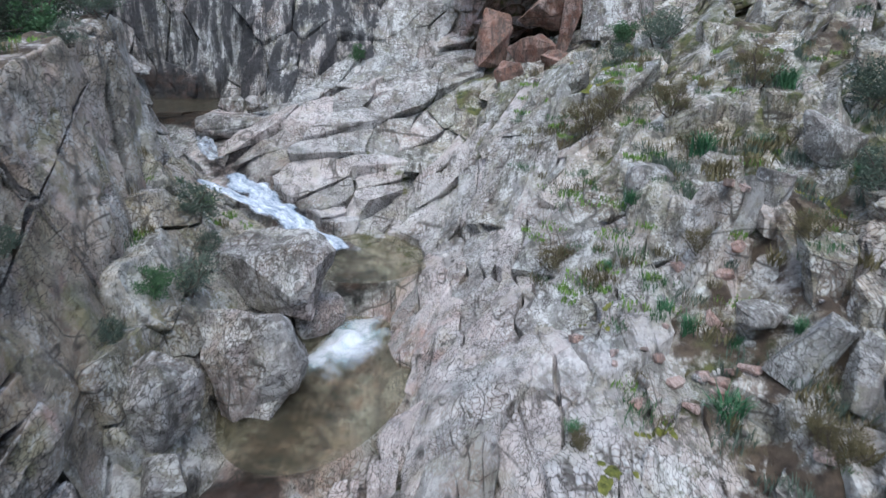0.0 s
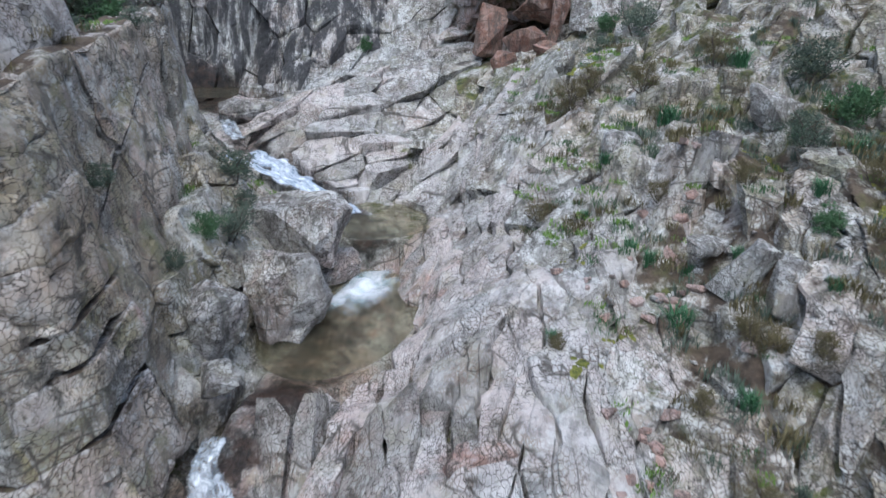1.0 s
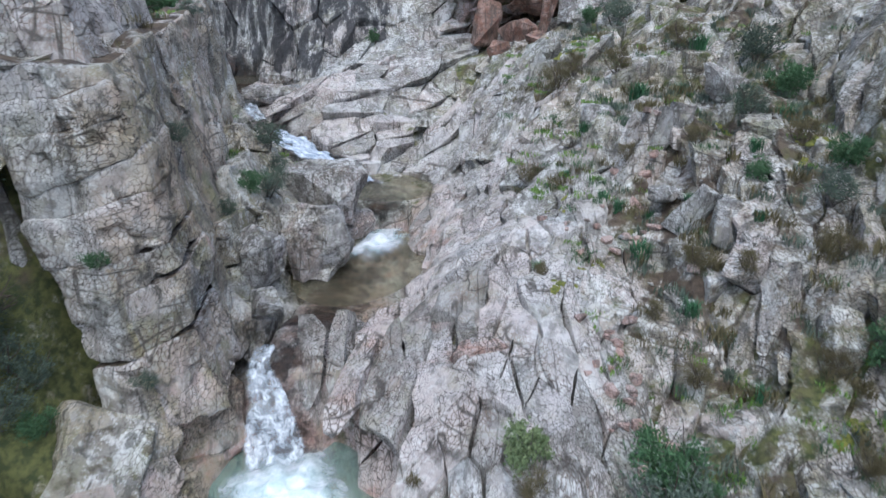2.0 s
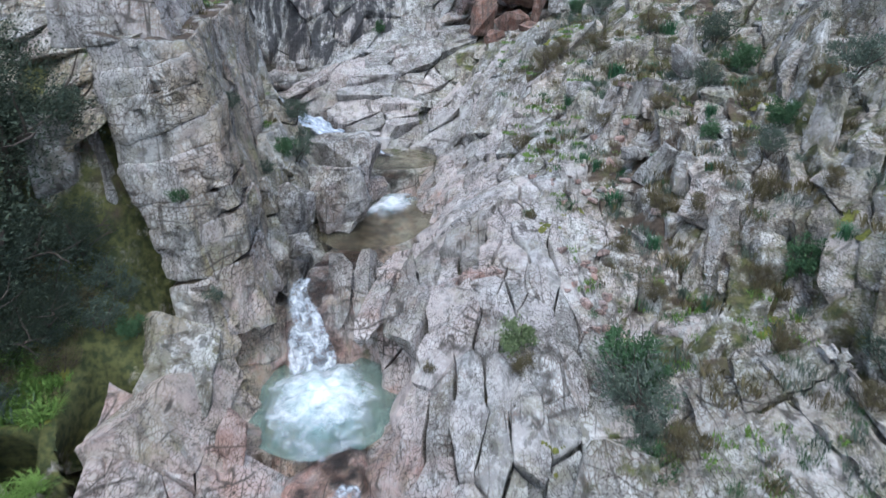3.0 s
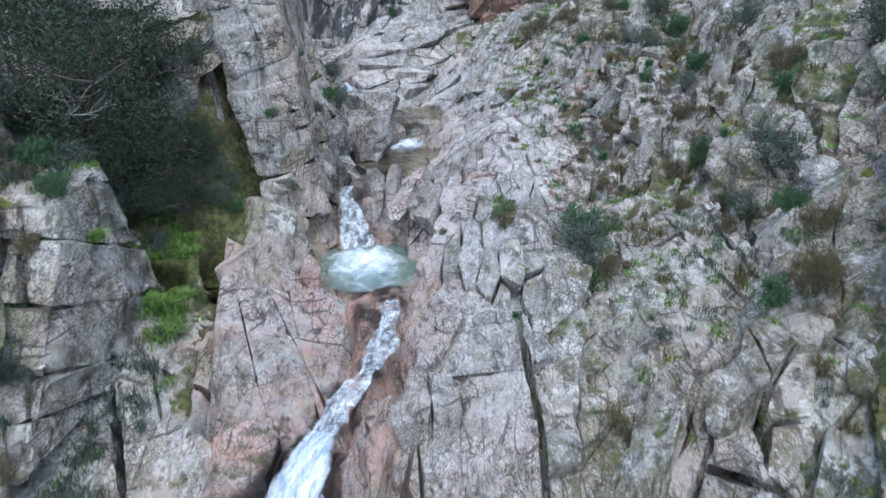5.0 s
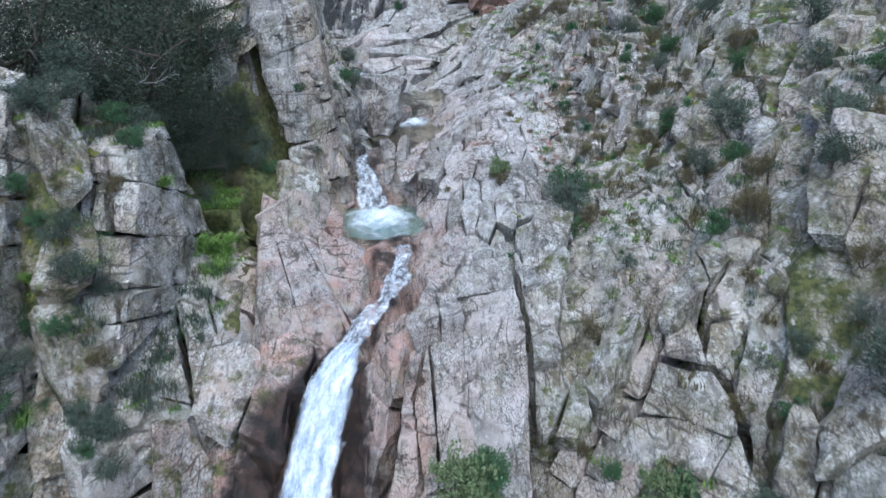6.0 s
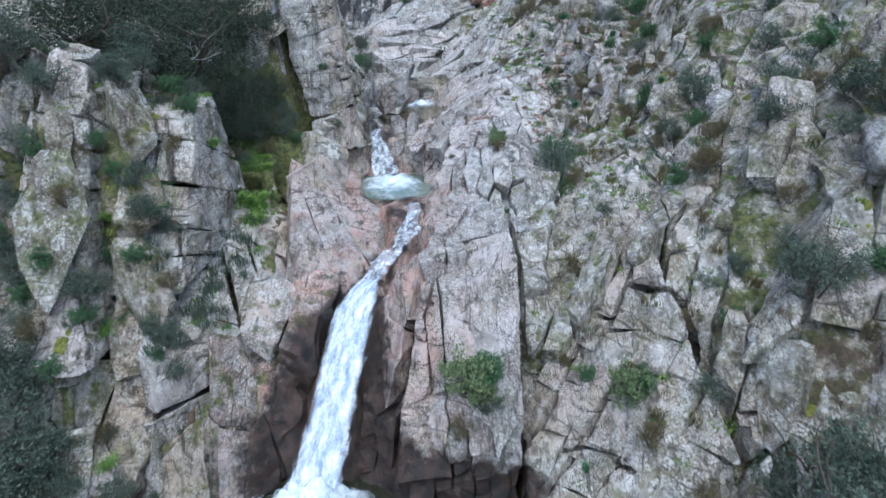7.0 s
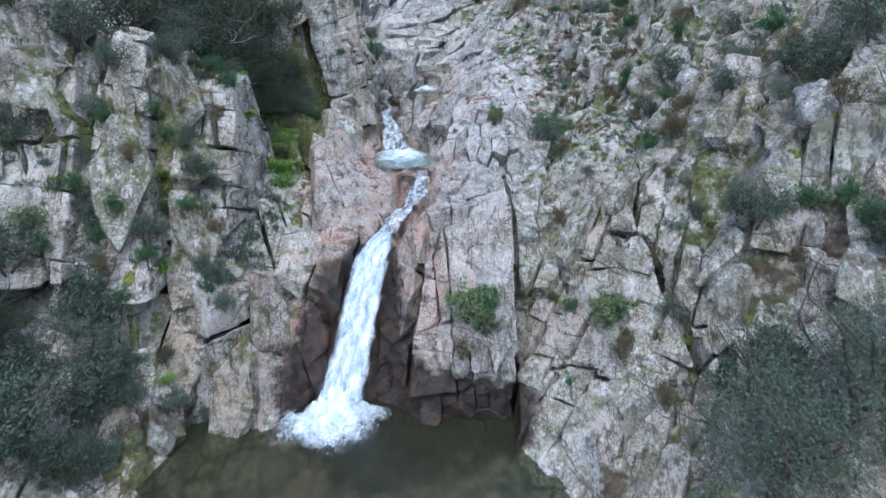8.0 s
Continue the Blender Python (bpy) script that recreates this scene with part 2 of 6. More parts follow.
section(2.9, (-70, 38), (-18, 13.5), (-8.5, 10.8), (-6.8, 10.0, 2.9), (-5.3, 8.6, 2.8), (-4.2, 7.8), (-3.4, 6.3, 3.3), (-1.7, 6.3, 3.4), (-0.8, 7.9), (1.3, 8.55), (2.9, 8.0), (4.6, 8.8), (6.6, 10.7), (13, 15.2), (70, 41))
section(1.0, (-70, 38), (-18, 13.5), (-9, 9.8), (-7, 8.4), (-5.4, 7.7), (-4.3, 7.4), (-3.0, 6.84), (-1.4, 6.82), (-0.6, 7.3), (1, 8.0), (2.6, 7.6), (4.6, 8.2), (6.8, 10.3), (13, 15), (70, 41))
section(-0.8, (-70, 38), (-18, 14), (-10, 11.3), (-7.9, 9.9), (-6.75, 7.1), (-4.6, 6.8), (-2.6, 6.2), (-1.6, 6.2), (-0.6, 7.1), (0.9, 6.9), (2.2, 7.0), (4.3, 7.8), (6.9, 10), (12, 14.5), (70, 41))
section(-3.2, (-70, 38), (-18, 13.5), (-10.2, 10.5), (-8.4, 9.1), (-6.6, 6.2), (-4.3, 5.45), (-3.6, 5.3), (-2.3, 5.35), (-1.1, 6.7), (0.5, 7.0), (1.7, 6.3), (4.5, 7.8), (6.9, 9.9), (11, 13.8), (70, 40))
section(-4.8, (-70, 37), (-18, 12), (-10.6, 8.4), (-8.6, 6.6), (-6.8, 5.6), (-5.0, 4.4), (-4.2, 3.5), (-2.8, 3.5), (-1.4, 5.3), (0.4, 6.2), (1.6, 5.1), (4.6, 6.7), (6.8, 9.6), (10.5, 13.2), (70, 40))
section(-6.2, (-70, 36), (-18, 11), (-10.6, 5.4), (-8, 3.7), (-6.3, 3.1), (-5.4, 2.2), (-4.6, 1.0), (-2.8, 1.0), (-1.2, 2.9, -6.45), (0.4, 3.4, -6.7), (1.4, 3.0), (4.6, 5.8, -6.6), (6.7, 8.8), (10.5, 12.5), (70, 39))
section(-7.4, (-70, 36), (-18, 10), (-10.6, 4.0), (-8, 2.3), (-6.9, 1.2), (-6, 0.6), (-4.6, 0.3), (-2.6, 0.3), (-0.9, 0.8, -6.5), (0.5, 1.0, -6.4), (1.7, 2.6), (4.7, 5.2), (6.7, 8.2), (10.5, 11.5), (70, 39))
section(-9.5, (-70, 35), (-18, 9), (-10.6, 3.2), (-8.5, 2.2), (-7.2, 1), (-6, 0.3), (-4.6, 0), (-2.6, 0), (-0.5, 0.3), (1.0, 0.9), (2.4, 2.4), (5, 4), (7, 6.7), (11, 10.5), (70, 38))
section(-14, (-70, 34), (-18, 8), (-11, 3), (-8.5, 1.5), (-7, 0.8), (-6, 0.7), (-4.6, 0.9), (-2.6, 0.9), (-0.5, 0.9), (1.5, 1.4), (3, 2), (5.5, 3), (8, 5), (12, 9), (70, 36))
section(-70, (-70, 28), (-18, 2), (-11, -4), (-8.5, -5), (-7, -6), (-6, -6.5), (-4.6, -6.5), (-2.6, -6.5), (-0.5, -6.5), (1.5, -6), (3, -5), (5.5, -4), (8, -2), (12, 2), (70, 28))


def glide(nodes, counts):
    """Runs along axis 0 through the nodes without overshooting, with counts[i] steps in span i."""
    d = np.diff(nodes, axis=0)
    m = np.zeros_like(nodes)
    a, b = d[:-1], d[1:]
    same = a * b > 0
    m[1:-1] = np.where(same, 2 * a * b / np.where(same, a + b, 1), 0)
    m[0], m[-1] = d[0], d[-1]
    out = []
    for i, n in enumerate(counts):
        t = (np.arange(n) / n).reshape(-1, *([1] * (nodes.ndim - 1)))
        t2, t3 = t * t, t * t * t
        out.append((2 * t3 - 3 * t2 + 1) * nodes[i] + (t3 - 2 * t2 + t) * m[i] + (3 * t2 - 2 * t3) * nodes[i + 1] + (t3 - t2) * m[i + 1])
    out.append(nodes[-1:])
    return np.concatenate(out)


NET = np.array(SECTIONS)


def span_counts(axis, cell):
    lengths = np.linalg.norm(np.diff(NET, axis=axis), axis=2)
    return [max(3, int(round(v / cell))) for v in np.percentile(lengths, 75, axis=1 - axis)]


def gorge_surface(cell):
    across = span_counts(1, cell)
    along = span_counts(0, cell)
    across[0], across[-1], along[0], along[-1] = 14, 14, 14, 14
    return glide(glide(NET, along).transpose(1, 0, 2), across).transpose(1, 0, 2)


from mathutils.bvhtree import BVHTree


# ---- the jointed granite ground, one sheet over the whole gorge ----
def linked(name, verts, faces, material, smooth=False):
    me = bpy.data.meshes.new(name)
    me.from_pydata(verts, [], faces)
    me.materials.append(material)
    if smooth:
        me.polygons.foreach_set("use_smooth", [True] * len(me.polygons))
    me.update()
    return new(name, me)


def smoothstep(x, lo, hi):
    t = np.clip((x - lo) / (hi - lo), 0, 1)
    return t * t * (3 - 2 * t)


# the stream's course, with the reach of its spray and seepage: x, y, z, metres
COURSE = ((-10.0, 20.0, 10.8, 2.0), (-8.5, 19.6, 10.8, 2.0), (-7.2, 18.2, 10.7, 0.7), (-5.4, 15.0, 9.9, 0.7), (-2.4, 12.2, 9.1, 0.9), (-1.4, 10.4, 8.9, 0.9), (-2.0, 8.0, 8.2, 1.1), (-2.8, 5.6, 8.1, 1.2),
          # the last three points darken the recess under the buttress and a crack
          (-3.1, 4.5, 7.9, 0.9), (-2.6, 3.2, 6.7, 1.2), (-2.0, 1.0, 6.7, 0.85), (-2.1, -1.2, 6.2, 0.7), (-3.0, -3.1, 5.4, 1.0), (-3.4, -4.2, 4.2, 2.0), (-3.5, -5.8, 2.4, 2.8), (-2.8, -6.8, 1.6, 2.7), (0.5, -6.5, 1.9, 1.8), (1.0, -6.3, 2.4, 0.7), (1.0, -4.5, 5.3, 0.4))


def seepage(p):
    """How wet and dark each place is, from its distance to the points of COURSE."""
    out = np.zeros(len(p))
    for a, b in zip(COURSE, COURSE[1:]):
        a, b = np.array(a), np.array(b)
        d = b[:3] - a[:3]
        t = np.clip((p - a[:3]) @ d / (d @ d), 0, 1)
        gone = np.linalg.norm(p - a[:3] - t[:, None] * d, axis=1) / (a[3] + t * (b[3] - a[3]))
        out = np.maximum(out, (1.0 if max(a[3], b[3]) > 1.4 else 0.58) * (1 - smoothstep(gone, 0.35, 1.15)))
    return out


# ---- the large single masses: each a convex body, split by its own joints ----
# the faces that bound a mass, as (place, outward normal)
TOWER = (((-4.9, 3.28, 11.0), (-0.28, -0.95, 0.06)), ((-4.03, 4.2, 10.7), (1, 0.13, 0.19)), ((-4.36, 3.48, 11.3), (0.62, -0.75, 0.13)), ((-5.0, 12.0, 11.5), (0.35, 0.93, 0.1)),
         ((-5.95, 3.9, 12.8), (-0.96, 0.1, -0.2)), ((-5.0, 4.0, 13.0), (0.06, -0.10, 1)), ((-5.0, 6.0, 7.9), (0, 0, -1)), ((-4.9, 10.9, 13.15), (0.6, 0.55, 0.6)))
CAP = (((-5.6, 4.1, 13.4), (0.05, -0.97, 0.12)), ((-5.0, 5.0, 13.5), (0.95, 0.1, 0.25)), ((-6.7, 5.0, 13.4), (-1, 0, 0)), ((-6.0, 7.2, 13.4), (0, 1, 0.1)), ((-6.0, 5.0, 13.95), (0.15, -0.1, 1)), ((-6.0, 5.0, 12.9), (-0.06, 0.1, -1)))
BUTTRESS = (((-0.3, -2.5, 6.72), (-0.45, -0.14, 1)), ((-0.74, -4.65, 6.17), (0, -0.876, 0.481)), ((0.92, -4.0, 5.0), (1, 0, 0.03)), ((-1.5, -4.5, 5.5), (-1, 0.05, 0.12)),
            ((0, -1.0, 6.5), (0, 1, 0.25)), ((-0.5, -6.4, 2.75), (0.12, -0.45, -0.9)), ((0.75, -5.9, 3.4), (0.55, -0.5, -0.66)), ((0, -3, 2.3), (0, 0, -1)), ((-1.45, -4.6, 5.9), (-0.7, -0.25, 0.66)))
SHELF = (((-4.3, 0.0, 7.08), (0.52, -0.2, 1)), ((-3.5, -2.1, 6.2), (0.15, -0.8, 0.55)), ((-5.35, 0.3, 7.2), (-0.95, -0.25, 0.2)), ((-4.0, 1.35, 7.0), (0.2, 1, 0.1)),
         ((-2.75, -0.5, 6.2), (0.86, -0.1, 0.5)), ((-4.0, 0.0, 5.0), (0, 0, -1)), ((-4.9, -1.3, 6.9), (-0.5, -0.75, 0.45)))
LEANER = (((-5.85, -2.7, 5.85), (0.55, -0.4, 1)), ((-6.4, -5.1, 4.9), (0.73, -0.66, 0.06)), ((-7.55, -4.0, 5.0), (-1, 0, 0.1)), ((-7.4, -6.0, 4.0), (-0.3, -0.95, 0.15)), ((-6.5, -0.1, 7.0), (0, 1, 0.2)),
          ((-5.32, -2.0, 6.0), (0.9, -0.2, 0.3)), ((-6.5, -3.0, 1.7), (0, 0, -1)))
LEDGES = (((3.57, -0.53, 7.5), (-0.62, -0.22, 1)), ((2.35, -0.8, 7.0), (-1, 0.1, 0.25)), ((5.5, 0.0, 8.6), (1, 0, 0.1)), ((4.0, -2.75, 7.0), (-0.1, -1, 0.2)), ((4.0, 1.7, 8.0), (0.1, 1, 0.3)), ((4.0, 0.0, 5.6), (0, 0, -1)), ((2.6, -2.5, 6.8), (-0.7, -0.7, 0.3)))
WALL = (((2.05, -3.5, 5.72), (-0.9, -0.67, 1)), ((1.08, -5.0, 4.0), (-1, 0, 0.1)), ((4.3, -5.0, 6.0), (1, 0, 0.2)), ((2.5, -8.4, 3.0), (-0.1, -1, 0.2)), ((2.5, -2.9, 6.0), (0.1, 1, 0.2)), ((2.5, -5.0, 1.6), (0, 0, -1)))
PILLAR = (((-7.6, -1.6, 9.95), (0.1, -0.25, 1)), ((-7.6, -2.5, 8.9), (0.1, -0.8, 0.6)), ((-6.98, -2.0, 9.0), (1, -0.1, 0.12)), ((-8.45, -2.0, 9.0), (-1, -0.1, 0.1)), ((-7.6, -0.1, 9.0), (0, 1, 0.2)), ((-7.6, -2.0, 6.3), (0, 0, -1)))
COLUMN = (((-9.4, -3.76, 8.95), (0.08, -0.81, 0.58)), ((-9.4, -2.0, 11.4), (0.15, -0.2, 1)), ((-8.68, -4.0, 8.0), (1, 0, 0.15)), ((-10.25, -3.0, 9.5), (-1, 0, 0.1)), ((-9.4, -1.0, 10.0), (0, 1, 0.2)), ((-9.4, -4.0, 5.3), (0, 0, -1)))
FLANK = (((-10.7, -4.5, 8.8), (0.12, -0.75, 0.6)), ((-10.45, -4.0, 8.5), (1, 0, 0.12)), ((-12.2, -4.0, 9.0), (-1, 0, 0.1)), ((-11.2, -2.5, 10.9), (0.1, -0.2, 1)), ((-11.2, -1.5, 9.0), (0, 1, 0.2)), ((-11.2, -4.0, 6.0), (0, 0, -1)))
MASSES = (TOWER, CAP, BUTTRESS, SHELF, LEANER, LEDGES, WALL, PILLAR, COLUMN, FLANK)


def mass_depth(p, bounds):
    """How far each place lies inside a mass; negative outside."""
    return np.min([(np.array(a) - p) @ (np.array(n) / np.linalg.norm(n)) for a, n in bounds], axis=0)


def build_ground(cell):
    p = gorge_surface(cell)
    rows, cols = p.shape[:2]
    across, along = span_counts(1, cell), span_counts(0, cell)
    across[0], across[-1], along[0], along[-1] = 14, 14, 14, 14
    line = np.interp(np.arange(cols), np.r_[0, np.cumsum(across)], np.arange(len(across) + 1))
    station = np.interp(np.arange(rows), np.r_[0, np.cumsum(along)], np.arange(len(along) + 1))
    def normals(g):
        n = np.cross(np.gradient(g, axis=0), np.gradient(g, axis=1))
        n /= np.linalg.norm(n, axis=2, keepdims=True) + 1e-9
        return n * np.where(n[:, :, 2:3] < -0.2, -1, 1)

    # ribs and clefts a metre or two across, running up the slopes
    l2, s2 = np.meshgrid(line, station)
    flat = p.reshape(-1, 3)
    bend = fractal(flat, 0.3, 611, 3).reshape(rows, cols)
    left_rib = np.abs(((p[:, :, 0] + 0.25 * p[:, :, 1] + 1.2 * bend) / 1.45 + 0.15) % 1 - 0.5) * 4 - 1
    right_rib = np.abs(((p[:, :, 0] - 0.45 * p[:, :, 1] + 1.8 * bend) / 1.7 + 0.3) % 1 - 0.5) * 4 - 1
    shore = smoothstep(l2, 1.0, 1.4) * (1 - smoothstep(l2, 13.0, 13.8)) * smoothstep(s2, 2.2, 3) * (1 - smoothstep(s2, 17.6, 18.5))
    left = (1 - smoothstep(l2, 4.2, 5.2)) * smoothstep(s2, 11.6, 12.6) * 0.36
    right = smoothstep(l2, 9.8, 10.8) * 0.26
    p = p + normals(p) * (shore * (left * left_rib + right * right_rib))[:, :, None]
    nrm = normals(p)
    v, nv = p.reshape(-1, 3), nrm.reshape(-1, 3)
    ln = np.broadcast_to(line, (rows, cols)).ravel()
    st = np.broadcast_to(station[:, None], (rows, cols)).ravel()
    near = smoothstep(ln, 0.95, 1.3) * (1 - smoothstep(ln, 13.0, 14)) * smoothstep(st, 0.7, 1) * (1 - smoothstep(st, 18.5, 19.2))
    bed = smoothstep(ln, 4.9, 5.9) * (1 - smoothstep(ln, 7.2, 8.2))
    slabs = smoothstep(ln, 5.5, 6.5) * (1 - smoothstep(ln, 9.0, 10.2)) * (1 - smoothstep(st, 16.5, 17.5))
    tower = (ln < 5.75) & (st < 11.6)
    pillars = (ln < 5.75) & ~tower
    buttress = ((ln >= 5.75) & (ln < 9.8) & (st >= 9.2)) | ((ln >= 6.9) & (ln < 9.8) & (st >= 5.2))
    upstream = (ln >= 5.75) & (ln < 10.3) & (st < 9.2) & ~buttress
    far_wall = (st < 2.12) & (ln < 9.0)
    zone = np.select([far_wall, tower, pillars, buttress, upstream], [5, 0, 1, 2, 3], 4)
    channel = smoothstep(ln, 5.95, 6.15) * (1 - smoothstep(ln, 6.85, 7.05))
    smooth = v
    lift = fractal(v, 1.3, 71, 4) * 0.16 + fractal(v, 6.0, 77, 3) * 0.05 - (0.30 - 0.16 * smoothstep(ln, 9.4, 10.2) - 0.14 * np.exp(-((ln - 3.7) / 0.6) ** 2) * smoothstep(st, 10.5, 11.2) * (1 - smoothstep(st, 13.0, 13.8))) * (1 - channel)
    v = v + nv * (lift * near)[:, None]
    # the sheet draws back under the large masses
    for bounds in MASSES:
        v = v - nv * (0.75 * smoothstep(mass_depth(v, bounds), -0.55, 0.0))[:, None]
    idx = np.arange(rows * cols).reshape(rows, cols)
    faces = np.stack([idx[:-1, :-1], idx[:-1, 1:], idx[1:, 1:], idx[1:, :-1]], 2).reshape(-1, 4)
    me = bpy.data.meshes.new("ground")
    me.vertices.add(len(v))
    me.vertices.foreach_set("co", v.ravel())
    me.loops.add(faces.size)
    me.loops.foreach_set("vertex_index", faces.ravel())
    me.polygons.add(len(faces))
    me.polygons.foreach_set("loop_start", np.arange(0, faces.size, 4))
    me.update(calc_edges=True)
    fall = smoothstep(st, 13.9, 14.4) * (1 - smoothstep(st, 17.3, 18.5))
    steep = nv[:, 2]
    soil = smoothstep(steep + 0.5 * fractal(v, 0.6, 33, 3), 0.62, 0.95) * (1 - smoothstep(ln, 4.5, 5.2) * (1 - smoothstep(ln, 9.2, 10.2)))
    soil *= smoothstep(fractal(v, 0.9, 133, 3), -0.1, 0.35)
    gully = np.exp(-((ln - 10.5) / 0.6) ** 2) * smoothstep(st, 7.6, 8.4) * (1 - smoothstep(st, 10.0, 11.5)) * smoothstep(fractal(v, 0.8, 17, 3), -0.15, 0.3)
    green = np.exp(-((ln - 3.7) / 0.6) ** 2) * smoothstep(st, 10.5, 11.2) * (1 - smoothstep(st, 13.0, 13.8))
    soil = np.clip(soil * 0.7 + gully * 0.95 + green * 0.8, 0, 1)
    moss = np.clip(0.55 * green * 1.6 + 0.48 + fractal(v, 0.4, 55, 2) * 0.5 - 0.4 * gully, 0, 1)
    rose = np.clip(smoothstep(ln, 4.6, 5.3) * (1 - smoothstep(ln, 7.6, 8.5)) * smoothstep(st, 9.0, 11.0) + 0.5 * smoothstep(ln, 2.5, 3.2) * (1 - smoothstep(ln, 5.2, 5.8)) * smoothstep(st, 11.5, 12.3), 0, 1)
    rose = np.maximum(rose, 0.75 * smoothstep(ln, 5.9, 6.5) * (1 - smoothstep(ln, 8.2, 9.4)) * smoothstep(st, 3.0, 5.0) * smoothstep(fractal(v, 0.45, 97, 3), -0.12, 0.18))
    rose = np.maximum(rose, smoothstep(ln, 9.2, 9.6) * (1 - smoothstep(ln, 10.4, 10.8)) * (1 - smoothstep(st, 1.9, 2.4)))
    pale = smoothstep(ln, 6.7, 7.1) * (1 - smoothstep(ln, 9.0, 10.2)) * smoothstep(st, 2.5, 4.0) * (1 - 0.45 * smoothstep(st, 10.5, 12.0)) + 0.7 * smoothstep(ln, 4.2, 4.8) * (1 - smoothstep(ln, 5.6, 6.2)) * smoothstep(st, 11.5, 12.2) * (1 - smoothstep(st, 14.6, 15.2))
    pale = np.clip(pale, 0, 1) * (1 - fall * smoothstep(ln, 4.4, 5.2) * (1 - smoothstep(ln, 7.5, 8.0)))
    olive = 0.6 * smoothstep(ln, 9.4, 10.4) + (1 - smoothstep(ln, 5.5, 6.1)) * (1 - smoothstep(st, 11.4, 12.0)) * smoothstep(st, 4.0, 5.0) * 0.9 + 0.7 * (1 - smoothstep(ln, 4.2, 4.9)) * smoothstep(st, 12.0, 13.0)
    streak = (1 - smoothstep(st, 2.0, 2.3)) * (1 - smoothstep(ln, 8.6, 9.2))
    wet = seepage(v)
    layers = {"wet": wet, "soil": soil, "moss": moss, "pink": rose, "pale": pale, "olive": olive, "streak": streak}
    for name, values in (*layers.items(), ("soil", np.maximum(soil, (0.45 + 0.08 * smoothstep(ln, 9.4, 10.0) + 0.15 * (1 - smoothstep(ln, 4.2, 4.9))) * (1 - channel)) * near)):
        if name in me.attributes:
            me.attributes[name].data.foreach_set("value", values.astype(np.float32))
            continue
        me.attributes.new(name, "FLOAT", "POINT").data.foreach_set("value", values.astype(np.float32))
    me.materials.append(GRANITE)
    field = {"place": smooth, "normal": nv, "zone": zone, "line": ln, "station": st, **layers, "open": near * (1 - channel), "green": green}
    ob = tagged(new("ground", me), "jointed grey and pink granite bedrock of a steep gorge", "ground", kind="structure")
    return ob, field, BVHTree.FromPolygons(v.tolist(), faces.tolist())


ground, FIELD, TREE = build_ground(0.12)


def on_ground(x, y, top=30.0):
    hit = TREE.ray_cast(Vector((x, y, top)), Vector((0, 0, -1)))
    return hit[0].z if hit[0] else 0.0


def part(name, bm, material, parent=None, label="", smooth=False):
    me = bpy.data.meshes.new(name)
    bm.to_mesh(me)
    bm.free()
    me.materials.append(material)
    if smooth:
        me.polygons.foreach_set("use_smooth", [True] * len(me.polygons))
    ob = new(name, me)
    ob.parent = parent
    if label:
        tagged(ob, label)
    return ob


# ---- the joint blocks: convex pieces that tile the rock face, each with its own step and tilt ----
# along, across and depth of a block in metres; step and tilt of its face; gap
JOINTS = (
    (joint_axes((0.93, 0.25, 0.16), (0.25, -0.95, 0.15)), (1.6, 0.8, 1.3), 0.05, 0.05, 0.010, 0.02),
    (joint_axes((0.10, 0.35, 1), (0.3, -0.8, 0.3)), (2.3, 0.95, 0.9), 0.15, 0.14, 0.028, 0.22),
    (joint_axes((0.06, 0.8, 0.62), (0, -0.5, 0.8)), (1.2, 0.46, 0.6), 0.055, 0.07, 0.014, 0.06),
    (joint_axes((0.62, 0.62, 0.42), (-0.3, -0.5, 0.8)), (1.75, 0.72, 0.7), 0.06, 0.07, 0.018, 0.14),
    (joint_axes((0.28, 0.45, 0.85), (-0.5, -0.5, 0.6)), (1.15, 0.52, 0.5), 0.14, 0.20, 0.024, 0.32),
    (joint_axes((0.1, 0.05, 1), (0, -1, 0.1)), (1.7, 0.9, 0.8), 0.10, 0.08, 0.020, 0.30),
)


def clip(faces, normal, limit):
    """Cuts a convex solid, a list of polygons, by the half-space normal . p <= limit, and closes the cut."""
    out, cut = [], []
    for poly in faces:
        d = [p[0] * normal[0] + p[1] * normal[1] + p[2] * normal[2] - limit for p in poly]
        if max(d) <= 1e-9:
            out.append(poly)
            continue
        if min(d) >= -1e-9:
            continue
        kept = []
        for i, p in enumerate(poly):
            q, a, b = poly[(i + 1) % len(poly)], d[i], d[(i + 1) % len(poly)]
            if a <= 0:
                kept.append(p)
            if (a < 0 < b) or (b < 0 < a):
                t = a / (a - b)
                m = tuple(p[k] + t * (q[k] - p[k]) for k in range(3))
                kept.append(m)
                cut.append(m)
        if len(kept) > 2:
            out.append(kept)
    if len(cut) > 2:
        c = [sum(p[k] for p in cut) / len(cut) for k in range(3)]
        n = Vector(normal)
        u = n.orthogonal().normalized()
        w = n.cross(u)
        ring = sorted(cut, key=lambda p: math.atan2(sum((p[k] - c[k]) * w[k] for k in range(3)), sum((p[k] - c[k]) * u[k] for k in range(3))))
        tidy = [p for i, p in enumerate(ring) if sum((p[k] - ring[i - 1][k]) ** 2 for k in range(3)) > 1e-8]
        if len(tidy) > 2:
            out.append(tidy)
    return out


